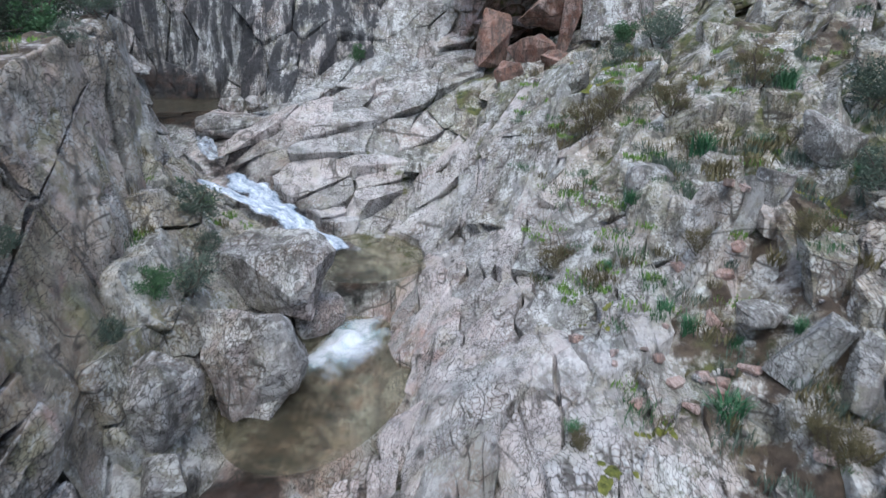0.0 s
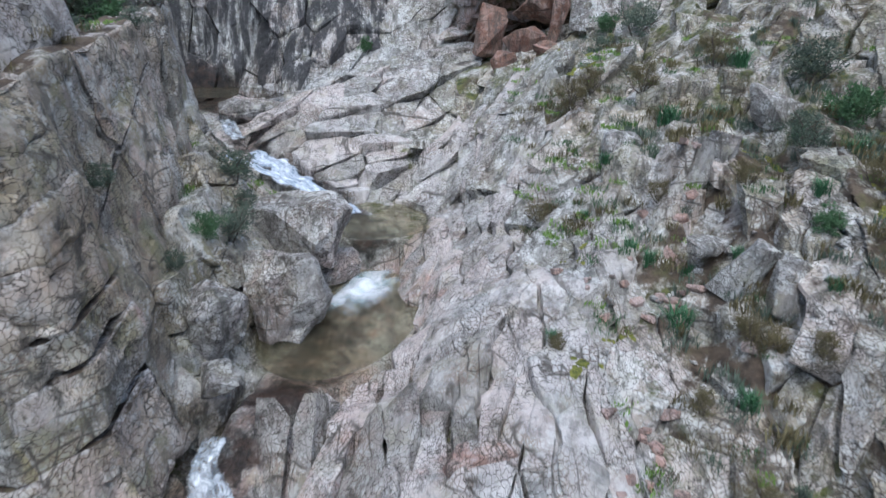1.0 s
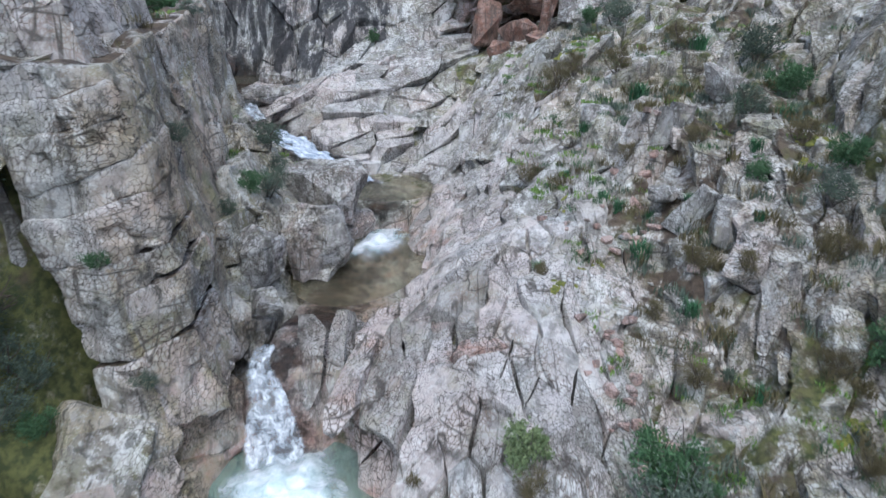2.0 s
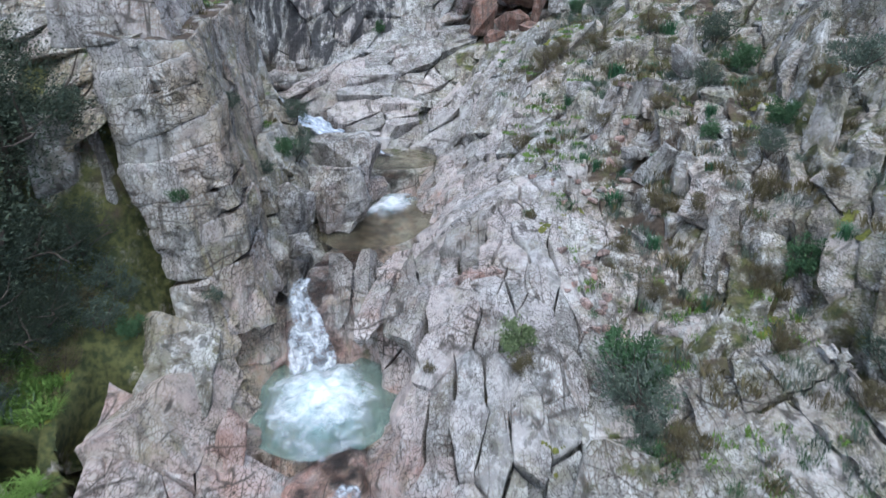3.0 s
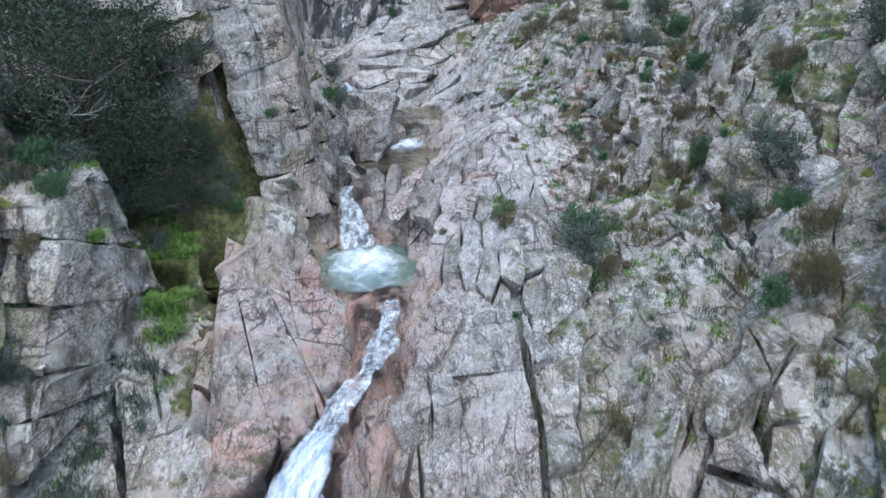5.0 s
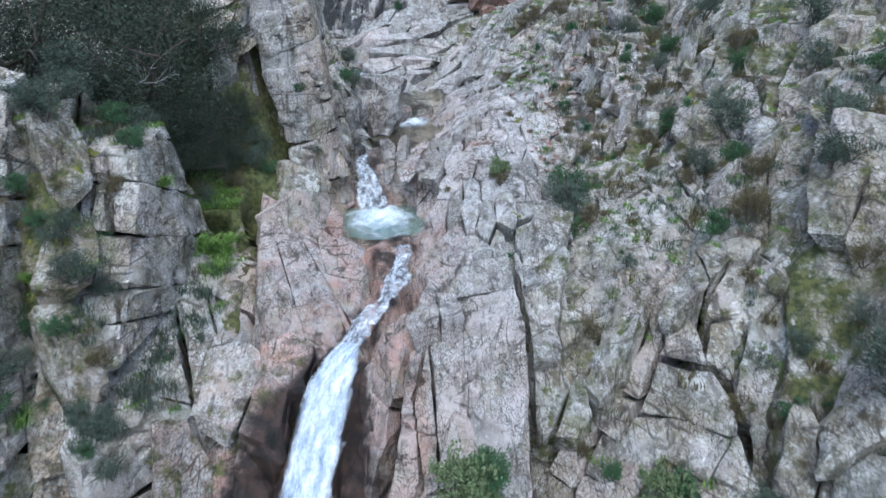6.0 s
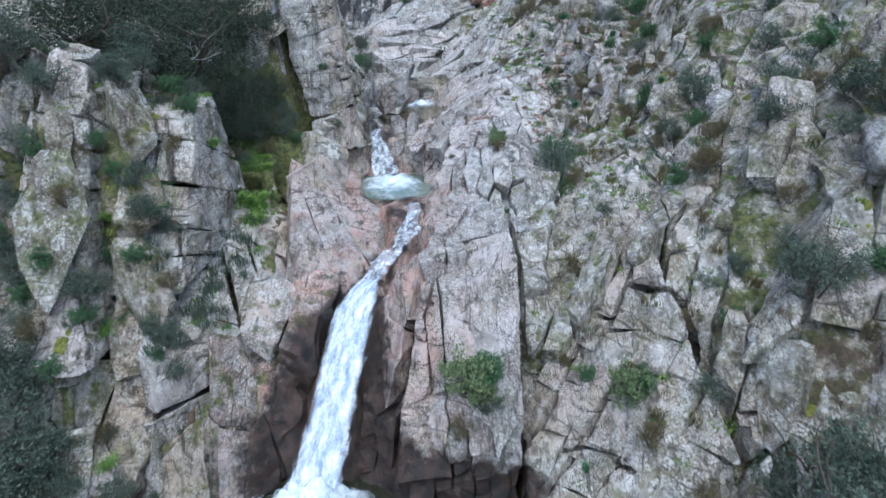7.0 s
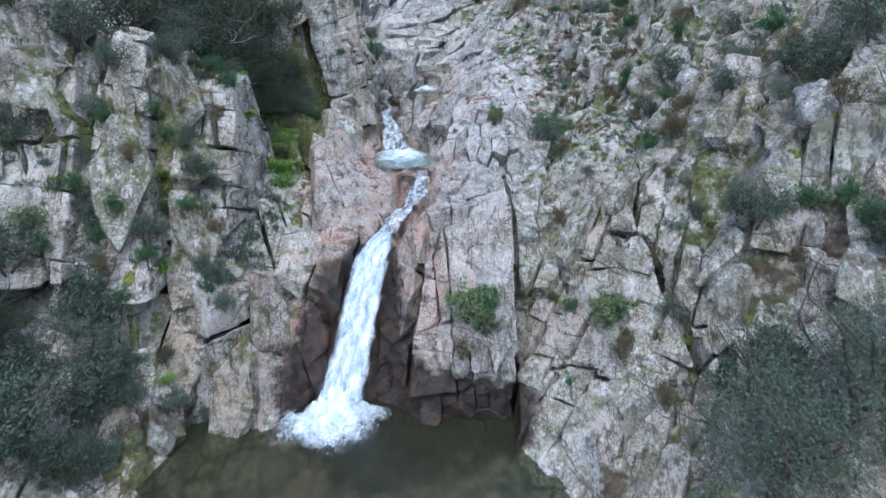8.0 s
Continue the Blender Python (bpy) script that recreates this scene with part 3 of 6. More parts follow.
# where white water runs and no block stands: x, y, z, width
CHANNELS = ((-6.7, 16.6, 10.35, 0.7), (-4.5, 13.9, 9.65, 0.9), (-3.6, 13.1, 9.4, 0.8), (-2.8, 12.4, 9.2, 0.8), (-1.7, 11.9, 9.0, 2.3), (-1.5, 10.7, 8.7, 1.1), (-1.75, 9.2, 8.3, 1.7), (-2.0, 7.4, 8.3, 2.2), (-2.55, 6.2, 8.2, 1.4), (-3.15, 5.2, 8.15, 0.5), (-3.15, 4.6, 8.05, 0.6), (-2.98, 4.15, 7.55, 0.8), (-2.8, 3.7, 7.05, 1.1),
            (-2.5, 3.1, 6.75, 2.2), (-2.45, 2.4, 6.75, 2.0), (-2.1, 1.5, 6.7, 1.2), (-1.7, 0.7, 6.62, 0.6), (-1.7, 0.0, 6.5, 0.7), (-2.0, -1.0, 6.25, 0.8), (-2.45, -2.0, 5.95, 0.85), (-2.85, -2.9, 5.6, 0.95), (-3.25, -3.95, 4.75, 1.3), (-3.5, -4.8, 3.7, 1.35), (-3.9, -6.2, 1.9, 1.8))


def joint_blocks(zone, rnd):
    """The seeds of one joint set, and for each the convex block round it, in world places."""
    axes, size, step_, tilt, gap, lost = JOINTS[zone]
    pick = np.where((FIELD["zone"] == zone) & (FIELD["open"] > 0.6) & (FIELD["station"] > 1.02) & (FIELD["station"] < 18.6) & (FIELD["line"] > 1.25) & (FIELD["line"] < 13.4))[0]
    p = FIELD["place"][pick]
    q = (p @ axes) / np.array(size)
    cell = np.floor(q)
    jitter = np.stack([hashed(*cell.T, 200 + 10 * zone + k) for k in range(3)], 1) * 0.8 + 0.1
    if zone == 0:
        jitter = 0.5 + (jitter - 0.5) * 0.5
    off = np.linalg.norm(q - cell - jitter, axis=1)
    order = np.lexsort((off, *cell.T))
    first = np.r_[True, np.any(np.diff(cell[order], axis=0) != 0, axis=1)]
    seeds = order[first]
    seeds = seeds[np.argsort(off[seeds])]
    seeds = seeds[hashed(*cell[seeds].T, 777 + zone) > lost]
    kept = []
    sq = q[seeds]
    alive = np.ones(len(seeds), bool)
    for i in range(len(seeds)):
        if alive[i]:
            kept.append(seeds[i])
            close = np.linalg.norm(sq - sq[i], axis=1) < 0.52
            close[: i + 1] = False
            alive &= ~close
    seeds = np.array(kept)
    sq = q[seeds]
    # larger masses: seeds gathered into groups that share one broken face
    coarse = sq / np.array((1.9, 2.3, 2.3))
    home = np.floor(coarse)
    best, group = np.full(len(sq), 99.0), np.zeros(len(sq), np.int64)
    for dx in (-1, 0, 1):
        for dy in (-1, 0, 1):
            for dz in (-1, 0, 1):
                c = home + (dx, dy, dz)
                f = np.stack([hashed(*c.T, 500 + 10 * zone + k) for k in range(3)], 1)
                d = np.linalg.norm(coarse - c - f, axis=1)
                key = ((c[:, 0] + 500) * 1000003 + (c[:, 1] + 500) * 1009 + c[:, 2] + 500).astype(np.int64)
                group, best = np.where(d < best, key, group), np.minimum(d, best)
    shared = {}
    for g in np.unique(group):
        own = np.where(group == g)[0]
        n = FIELD["normal"][pick[seeds[own]]].mean(0)
        n = n / np.linalg.norm(n) + np.array([rnd.gauss(0, tilt) for _ in range(3)])
        shared[g] = (p[seeds[own]].mean(0), n / np.linalg.norm(n), rnd.uniform(-1, 1) * step_ * 1.5)
    made = []
    inverse = np.array(axes).T / np.array(size)[:, None]
    for i, s in enumerate(seeds):
        centre = Vector(p[s])
        n = Vector(FIELD["normal"][pick[s]])
        middle, face, raised = shared[group[i]]
        small = 0.30 * tilt
        lean = (0.75 * Vector(face) + 0.25 * n + Vector((rnd.gauss(0, small), rnd.gauss(0, small), rnd.gauss(0, small)))).normalized()
        e = [Vector(axes[:, k]) * size[k] * 0.95 for k in range(3)]
        corner = {(x, y, z): tuple(e[0] * x + e[1] * y + e[2] * z) for x in (-1, 1) for y in (-1, 1) for z in (-1, 1)}
        faces = [[corner[c] for c in side] for side in (
            ((-1, -1, -1), (-1, 1, -1), (1, 1, -1), (1, -1, -1)), ((-1, -1, 1), (1, -1, 1), (1, 1, 1), (-1, 1, 1)),
            ((-1, -1, -1), (1, -1, -1), (1, -1, 1), (-1, -1, 1)), ((-1, 1, -1), (-1, 1, 1), (1, 1, 1), (1, 1, -1)),
            ((-1, -1, -1), (-1, -1, 1), (-1, 1, 1), (-1, 1, -1)), ((1, -1, -1), (1, 1, -1), (1, 1, 1), (1, -1, 1)))]
        bold = (0.10, 0.45, 0.20, 0.25, 0.40, 0.3)[zone]
        h = max(-0.7 * bold, min(bold, float(face @ (middle - p[s])) * 0.75 + raised)) + rnd.uniform(-1, 1) * step_ * 0.35
        faces = clip(faces, lean, h)
        faces = clip(faces, -n, 0.62)
        if -8.0 < centre.y < 0.3 and abs(centre.x - 1.0) < 1.3:
            side = 1 if centre.x < 1.0 else -1
            faces = clip(faces, (side, 0, 0), side * (1.0 - centre.x) - 0.06 - 0.015 * max(0.0, -centre.y))
        for a, b in zip(CHANNELS, CHANNELS[1:]):
            a, b = Vector(a), Vector(b)
            run = b.xyz - a.xyz
            k = max(0.0, min(1.0, (centre - a.xyz).dot(run) / run.length_squared))
            way = a.xyz + run * k - centre
            if abs(way.z) < 1.2 and run.length < 3 and way.xy.length < 2.2:
                free = way.xy.length - 0.5 * (a.w + (b.w - a.w) * k)
                if free < 0.06:
                    faces = []
                    break
                faces = clip(faces, tuple(Vector((way.x, way.y, 0)).normalized()), free)
        if FIELD["green"][pick[s]] > 0.35 and rnd.random() < 0.65 or zone < 2 and -8.4 < centre.x < -5.0 and -1.6 < centre.y < 4.4 and centre.z < 12.4 and rnd.random() < 0.75:
            faces = []
        if zone < 2 and -7.2 < centre.x < -4.9 and 1.4 < centre.y < 4.6 and centre.z < 11.4:
            faces = []
        spot = np.array([p[s]])
        if any(mass_depth(spot, bounds)[0] > -0.22 for bounds in MASSES):
            faces = []
        if not faces:
            continue
        d = np.linalg.norm(sq - sq[i], axis=1)
        for j in np.argsort(d)[1:26]:
            if d[j] > 2.6:
                break
            dq = sq[j] - sq[i]
            w = inverse.T @ dq
            length = float(np.linalg.norm(w))
            faces = clip(faces, tuple(w / length), float(dq @ dq) / 2 / length - gap * (rnd.uniform(0.1, 0.45) if group[j] == group[i] else rnd.uniform(0.6, 1.8)))
            if not faces:
                break
        if len(faces) > 3:
            made.append((pick[s], centre, n, faces))
    return made


def block_mesh(centre, n, faces, rnd):
    """A worn block: bevelled edges, roughened faces, the hidden back left off. Places are round the block's own centre."""
    bm = bmesh.new()
    known = {}
    for poly in faces:
        ring = []
        for p in poly:
            key = (round(p[0], 3), round(p[1], 3), round(p[2], 3))
            if key not in known:
                known[key] = bm.verts.new(p)
            if known[key] not in ring:
                ring.append(known[key])
        if len(ring) > 2:
            try:
                bm.faces.new(ring)
            except ValueError:
                pass
    bmesh.ops.recalc_face_normals(bm, faces=bm.faces)
    back = [f for f in bm.faces if f.normal.dot(n) < -0.75]
    bmesh.ops.bevel(bm, geom=[e for e in bm.edges if e.is_manifold and not any(f in back for f in e.link_faces)], offset=rnd.uniform(0.012, 0.035), segments=1, affect="EDGES", clamp_overlap=True)
    bm.normal_update()
    bmesh.ops.delete(bm, geom=[f for f in bm.faces if f.normal.dot(n) < -0.75], context="FACES")
    bmesh.ops.triangulate(bm, faces=bm.faces)
    for limit, cuts in ((0.46, 2), (0.25, 1)):
        bmesh.ops.subdivide_edges(bm, edges=[e for e in bm.edges if e.calc_length() > limit], cuts=cuts)
        bmesh.ops.triangulate(bm, faces=bm.faces)
    return bm


def split(pieces, cut, gap, where=None):
    """Parts each convex piece by a joint (place, normal); where(centre) tells which pieces it reaches."""
    out = []
    n = Vector(cut[1]).normalized()
    limit = n.dot(Vector(cut[0]))
    for faces in pieces:
        corners = [Vector(q) for poly in faces for q in poly]
        middle = sum(corners, Vector()) / len(corners)
        if where and not where(middle):
            out.append(faces)
            continue
        out += [half for half in (clip(faces, n, limit - gap / 2), clip(faces, -n, -limit - gap / 2)) if len(half) > 3]
    return out


def rock_mass(name, label, bounds, cuts, levels, seed, shift=0.03, gap=0.02, bump=0.07):
    """A mass of bedrock: its body split along joints into worn blocks, which stand a little out of line."""
    rnd = random.Random(seed)
    corner = {(x, y, z): (bounds[0][0][0] + 14 * x, bounds[0][0][1] + 14 * y, bounds[0][0][2] + 14 * z) for x in (-1, 1) for y in (-1, 1) for z in (-1, 1)}
    body = [[corner[c] for c in side] for side in (
        ((-1, -1, -1), (-1, 1, -1), (1, 1, -1), (1, -1, -1)), ((-1, -1, 1), (1, -1, 1), (1, 1, 1), (-1, 1, 1)),
        ((-1, -1, -1), (1, -1, -1), (1, -1, 1), (-1, -1, 1)), ((-1, 1, -1), (-1, 1, 1), (1, 1, 1), (1, 1, -1)),
        ((-1, -1, -1), (-1, -1, 1), (-1, 1, 1), (-1, 1, -1)), ((1, -1, -1), (1, 1, -1), (1, 1, 1), (1, -1, 1)))]
    for place, n in bounds:
        n = Vector(n).normalized()
        body = clip(body, n, n.dot(Vector(place)))
    pieces = [body]
    for cut in cuts:
        pieces = split(pieces, cut[:2], gap * rnd.uniform(0.6, 1.6), cut[2] if len(cut) > 2 else None)
    whole = [Vector(q) for faces in pieces for poly in faces for q in poly]
    heart = sum(whole, Vector()) / len(whole)
    base = new(name)
    base.location = heart
    for faces in pieces:
        corners = [Vector(q) for poly in faces for q in poly]
        middle = sum(corners, Vector()) / len(corners)
        bm = bmesh.new()
        known = {}
        for poly in faces:
            ring = []
            for q in poly:
                key = tuple(round(k, 2) for k in q)
                if key not in known:
                    known[key] = bm.verts.new(Vector(q) - middle)
                if known[key] not in ring:
                    ring.append(known[key])
            if len(ring) > 2:
                try:
                    bm.faces.new(ring)
                except ValueError:
                    pass
        bmesh.ops.recalc_face_normals(bm, faces=bm.faces)
        bmesh.ops.bevel(bm, geom=[e for e in bm.edges if e.is_manifold], offset=rnd.uniform(0.02, 0.05), segments=2, profile=0.6, affect="EDGES", clamp_overlap=True)
        for _ in range(6):
            long = [e for e in bm.edges if e.calc_length() > 0.15]
            if not long:
                break
            bmesh.ops.triangulate(bm, faces=bm.faces)
            bmesh.ops.subdivide_edges(bm, edges=[e for e in bm.edges if e.calc_length() > 0.15], cuts=1)
        bmesh.ops.triangulate(bm, faces=bm.faces)
        bm.normal_update()
        co, nor = np.array([v.co for v in bm.verts]), np.array([v.normal for v in bm.verts])
        tri = [[v.index for v in f.verts] for f in bm.faces]
        bm.free()
        outward = (middle - heart).normalized() * rnd.uniform(-1, 1) * shift + Vector((rnd.gauss(0, 1), rnd.gauss(0, 1), 0)) * shift * 0.4
        world = co + np.array(middle) + np.array(outward)
        chips = fractal(world, 3.4, seed + 40, 3)
        world = world + nor * (fractal(world, 0.9, 311, 5, 0.52) * bump * 2 - 0.10 * smoothstep(chips, 0.22, 0.45))[:, None]
        me = bpy.data.meshes.new("rock_block")
        me.from_pydata((world - np.array(heart)).tolist(), [], tri)
        me.materials.append(GRANITE)
        tone = rnd.uniform(-0.8, 0.8)
        given = levels(world, nor)
        for k in ("soil", "moss", "pink", "pale", "olive", "streak", "tone", "wet"):
            values = given.get(k, 0.0) + np.zeros(len(world))
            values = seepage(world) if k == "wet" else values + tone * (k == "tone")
            me.attributes.new(k, "FLOAT", "POINT").data.foreach_set("value", values.astype(np.float32))
        me.polygons.foreach_set("use_smooth", [True] * len(me.polygons))
        me.set_sharp_from_angle(angle=radians(32))
        ob = new("rock_block", me)
        ob.parent = base
        MASS_SURFACE.append((world, tri))
    return tagged(base, label, "rock")


MASS_SURFACE = []


def joint_set(normal, start, gaps, spread, rnd, where=None, count=8):
    """A family of nearly parallel joints from start on, a random spacing apart."""
    n = Vector(normal).normalized()
    at, out = Vector(start), []
    for _ in range(count):
        lean = tuple(n + Vector((rnd.gauss(0, spread), rnd.gauss(0, spread), rnd.gauss(0, spread))))
        out.append((tuple(at), lean) + ((where,) if where else ()))
        at = at + n * rnd.uniform(*gaps)
    return out


def ledge_cuts():
    rnd = random.Random(17)
    cuts = joint_set((0.12, -0.25, 0.95), (3.6, -0.6, 6.5), (0.30, 0.52), 0.05, rnd, None, 7)
    cuts += joint_set((0.55, -0.8, 0.1), (3.2, 0.9, 7.4), (0.55, 0.95), 0.12, rnd, lambda m: int(m.z * 2.4) % 2 == 0, 5)
    cuts += joint_set((0.55, -0.8, -0.1), (3.4, 0.6, 7.4), (0.7, 1.1), 0.14, rnd, lambda m: int(m.z * 2.4) % 2 == 1, 4)
    return cuts


def wall_cuts():
    rnd = random.Random(23)
    cuts = joint_set((0.55, -0.82, 0.12), (1.6, -3.6, 5.0), (0.55, 0.95), 0.07, rnd, None, 7)
    cuts += joint_set((0.15, 0.25, 0.95), (2.4, -5.5, 2.6), (0.7, 1.2), 0.10, rnd, lambda m: int((m.y - m.x) * 1.1) % 2 == 0, 5)
    cuts += joint_set((0.1, 0.3, 0.95), (2.4, -5.5, 3.0), (0.6, 1.2), 0.14, rnd, lambda m: int((m.y - m.x) * 1.1) % 2 == 1, 5)
    return cuts


def slope_levels(p, n):
    return {"pale": 0.35, "pink": 0.5 * smoothstep(fractal(p, 0.5, 103, 3), 0.05, 0.25), "olive": 0.55, "moss": 0.5 + fractal(p, 0.5, 105, 2) * 0.6, "soil": 0.28}


def tower_levels(p, n):
    flank = smoothstep(n[:, 0], 0.45, 0.75)
    edge = smoothstep(fractal(p, 0.8, 91, 3), 0.05, 0.25)
    return {"olive": 0.2 + 0.7 * flank, "pale": 0.45 * (1 - flank), "pink": 0.42 * flank + 0.58 * edge * (0.3 + 0.7 * flank), "moss": 0.25, "soil": 0.30 + 0.25 * smoothstep(n[:, 2], 0.7, 0.95)}


def buttress_levels(p, n):
    left_column = 1 - smoothstep(p[:, 0], -1.1, -0.8)
    return {"pale": 0.75 - 0.5 * left_column, "pink": 0.75 * left_column + 0.12, "olive": 0.15, "moss": 0.5, "soil": 0.12}


def shelf_levels(p, n):
    return {"pale": 0.5, "pink": 0.55 + 0.45 * smoothstep(fractal(p, 0.7, 95, 3), -0.05, 0.2), "moss": 0.4, "soil": 0.1}


def front(m):
    return m.y < 5.0


def beds():
    """The tower's bedding: closely spaced at its front, wide apart along its flank."""
    rnd = random.Random(3)
    out = [((-4.8, 5.1, 11), (0.22, 0.97, 0.12))]
    z = 8.5
    while z < 13.0:
        z += rnd.uniform(0.38, 0.75)
        lean = (-0.20 + rnd.gauss(0, 0.05), -0.05 + rnd.gauss(0, 0.06), 0.97)
        out.append(((-4.9, 3.4, z), lean, front))
    for z in (9.3, 12.0):
        out.append(((-4.9, 7.0, z), (-0.12, rnd.uniform(-0.75, -0.35), 0.95), lambda m: not front(m)))
    out.append(((-4.62, 3.5, 11), (0.95, -0.15, 0.18), lambda m: front(m) and (m.z < 10.6 or m.z > 12.0)))
    out.append(((-5.35, 3.5, 11), (0.95, -0.1, 0.24), lambda m: front(m) and 9.6 < m.z < 12.4))
    out += [((-4.9, 6.9, 11), (-0.1, 0.93, 0.35), lambda m: not front(m) and m.z > 10.2), ((-4.9, 8.9, 11), (0.1, 0.95, -0.3), lambda m: not front(m))]
    return out


def build_masses():
    rock_mass("rock_tower", "tall jointed granite tower with a stained beige flank", TOWER, beds(), tower_levels, 301, 0.06, 0.024, 0.13)
    rock_mass("rock_slab", "lichen-white granite slab lying on the tower", CAP, [((-6.0, 5, 13.4), (0.9, 0.3, 0.2))], lambda p, n: {"pale": 0.7, "soil": 0.3, "moss": 0.6}, 303)
    rock_mass("granite_buttress", "smooth pale granite buttress beside the waterfall", BUTTRESS, [
        ((-0.82, -5.0, 5.0), (1, 0.06, 0.05)), ((-0.3, -4.25, 6.35), (0.05, -0.85, 0.5), lambda m: m.x > -0.9),
        ((-1.2, -5.0, 5.35), (0.2, 0.1, 0.95), lambda m: m.x < -0.85), ((-1.2, -5.0, 4.35), (-0.25, -0.1, 0.95), lambda m: m.x < -0.85), ((-1.2, -5.0, 3.5), (0.1, 0.2, 0.95), lambda m: m.x < -0.85),
        ((-1.12, -5.0, 5.0), (0.95, -0.2, 0.2), lambda m: m.x < -0.85 and m.z > 4.4),
        ((0.0, -6.0, 3.75), (-0.15, 0.3, 0.93), lambda m: m.x > -0.85 and m.y < -4.4), ((-0.2, -2.3, 6.8), (0.35, 0.9, 0.1), lambda m: m.x > -0.85 and m.y > -4.2)],
        buttress_levels, 305, 0.03, 0.034, 0.07)
    rock_mass("granite_shelf", "smooth pink granite shelf between pool and waterfall", SHELF, [
        ((-4.4, 0.45, 7.2), (0.25, 0.95, 0.1)), ((-4.75, -0.3, 7.0), (0.9, 0.35, 0.1), lambda m: m.y < 0.5), ((-3.75, -0.5, 6.6), (0.85, 0.5, 0.1), lambda m: m.y < 0.6),
        ((-4.2, -0.9, 6.9), (-0.3, 0.92, 0.2), lambda m: m.x > -4.9 and m.y < 0.4), ((-4.5, 0.9, 7.3), (0.9, -0.3, 0.1), lambda m: m.y > 0.4), ((-3.3, -1.2, 6.3), (0.9, 0.35, 0.0), lambda m: m.x > -3.8)],
        shelf_levels, 307, 0.035, 0.034, 0.06)
    rock_mass("leaning_slabs", "leaning grey and pink granite slabs beside the waterfall", LEANER, [
        ((-5.95, -2, 6.2), (0.93, 0.32, 0.2)), ((-6.7, -2, 6.5), (0.9, 0.38, 0.05)), ((-6.3, -2.4, 5.8), (-0.2, 0.85, 0.5), lambda m: m.x < -5.9), ((-5.6, -1.5, 6.3), (0.2, 0.9, 0.3), lambda m: m.x > -6.1),
        ((-6.6, -4.1, 5.5), (0.15, 0.8, 0.6)), ((-6.9, -5.2, 4.0), (-0.3, 0.2, 0.9), lambda m: m.y < -3.5), ((-6.3, -4.6, 4.6), (0.6, 0.6, 0.5), lambda m: m.y < -3.8), ((-7.1, -1.0, 6.8), (0.3, 0.9, -0.3), lambda m: m.y > -2.5)],
        lambda p, n: {"pale": 0.45, "pink": 0.75 * smoothstep(p[:, 1], -3.4, -1.8) * smoothstep(fractal(p, 0.8, 99, 3), -0.1, 0.2), "olive": 0.4, "moss": 0.5, "soil": 0.25}, 309, 0.07, 0.04, 0.10)
    for name, label, bounds, x, seed in (("granite_pillar", "broad lichened granite pillar above the leaning slabs", PILLAR, -7.7, 315), ("granite_column", "tall white-lichened granite column of the cliff", COLUMN, -9.4, 317), ("granite_flank", "grey jointed granite flank among dark shrubs", FLANK, -11.2, 319)):
        rnd = random.Random(seed)
        y, z = bounds[0][0][1], bounds[1][0][2]
        cuts = joint_set((0.1, 0.35, 0.93), (x, y - 0.5, z - 2.6), (0.7, 1.3), 0.12, rnd, None, 5) + joint_set((0.95, 0.1, 0.2), (x - 0.4, y, z), (0.6, 0.9), 0.12, rnd, lambda m: int(m.z * 1.3) % 2 == 0, 2) + joint_set((0.95, -0.1, 0.1), (x, y, z), (0.6, 0.9), 0.12, rnd, lambda m: int(m.z * 1.3) % 2 == 1, 1)
        rock_mass(name, label, bounds, cuts, lambda p, n: {"pale": 0.3, "pink": 0.3 * smoothstep(fractal(p, 0.6, 107, 3), 0.05, 0.25), "olive": 0.5, "moss": 0.5 + fractal(p, 0.5, 109, 2) * 0.6, "soil": 0.3}, seed, 0.07, 0.035, 0.11)
    rock_mass("granite_ledges", "finely bedded pale granite ledges on the slope", LEDGES, ledge_cuts(), slope_levels, 311, 0.06, 0.028, 0.08)
    rock_mass("granite_wall", "blocky jointed granite wall above the plunge pool", WALL, wall_cuts(), slope_levels, 313, 0.09, 0.035, 0.10)


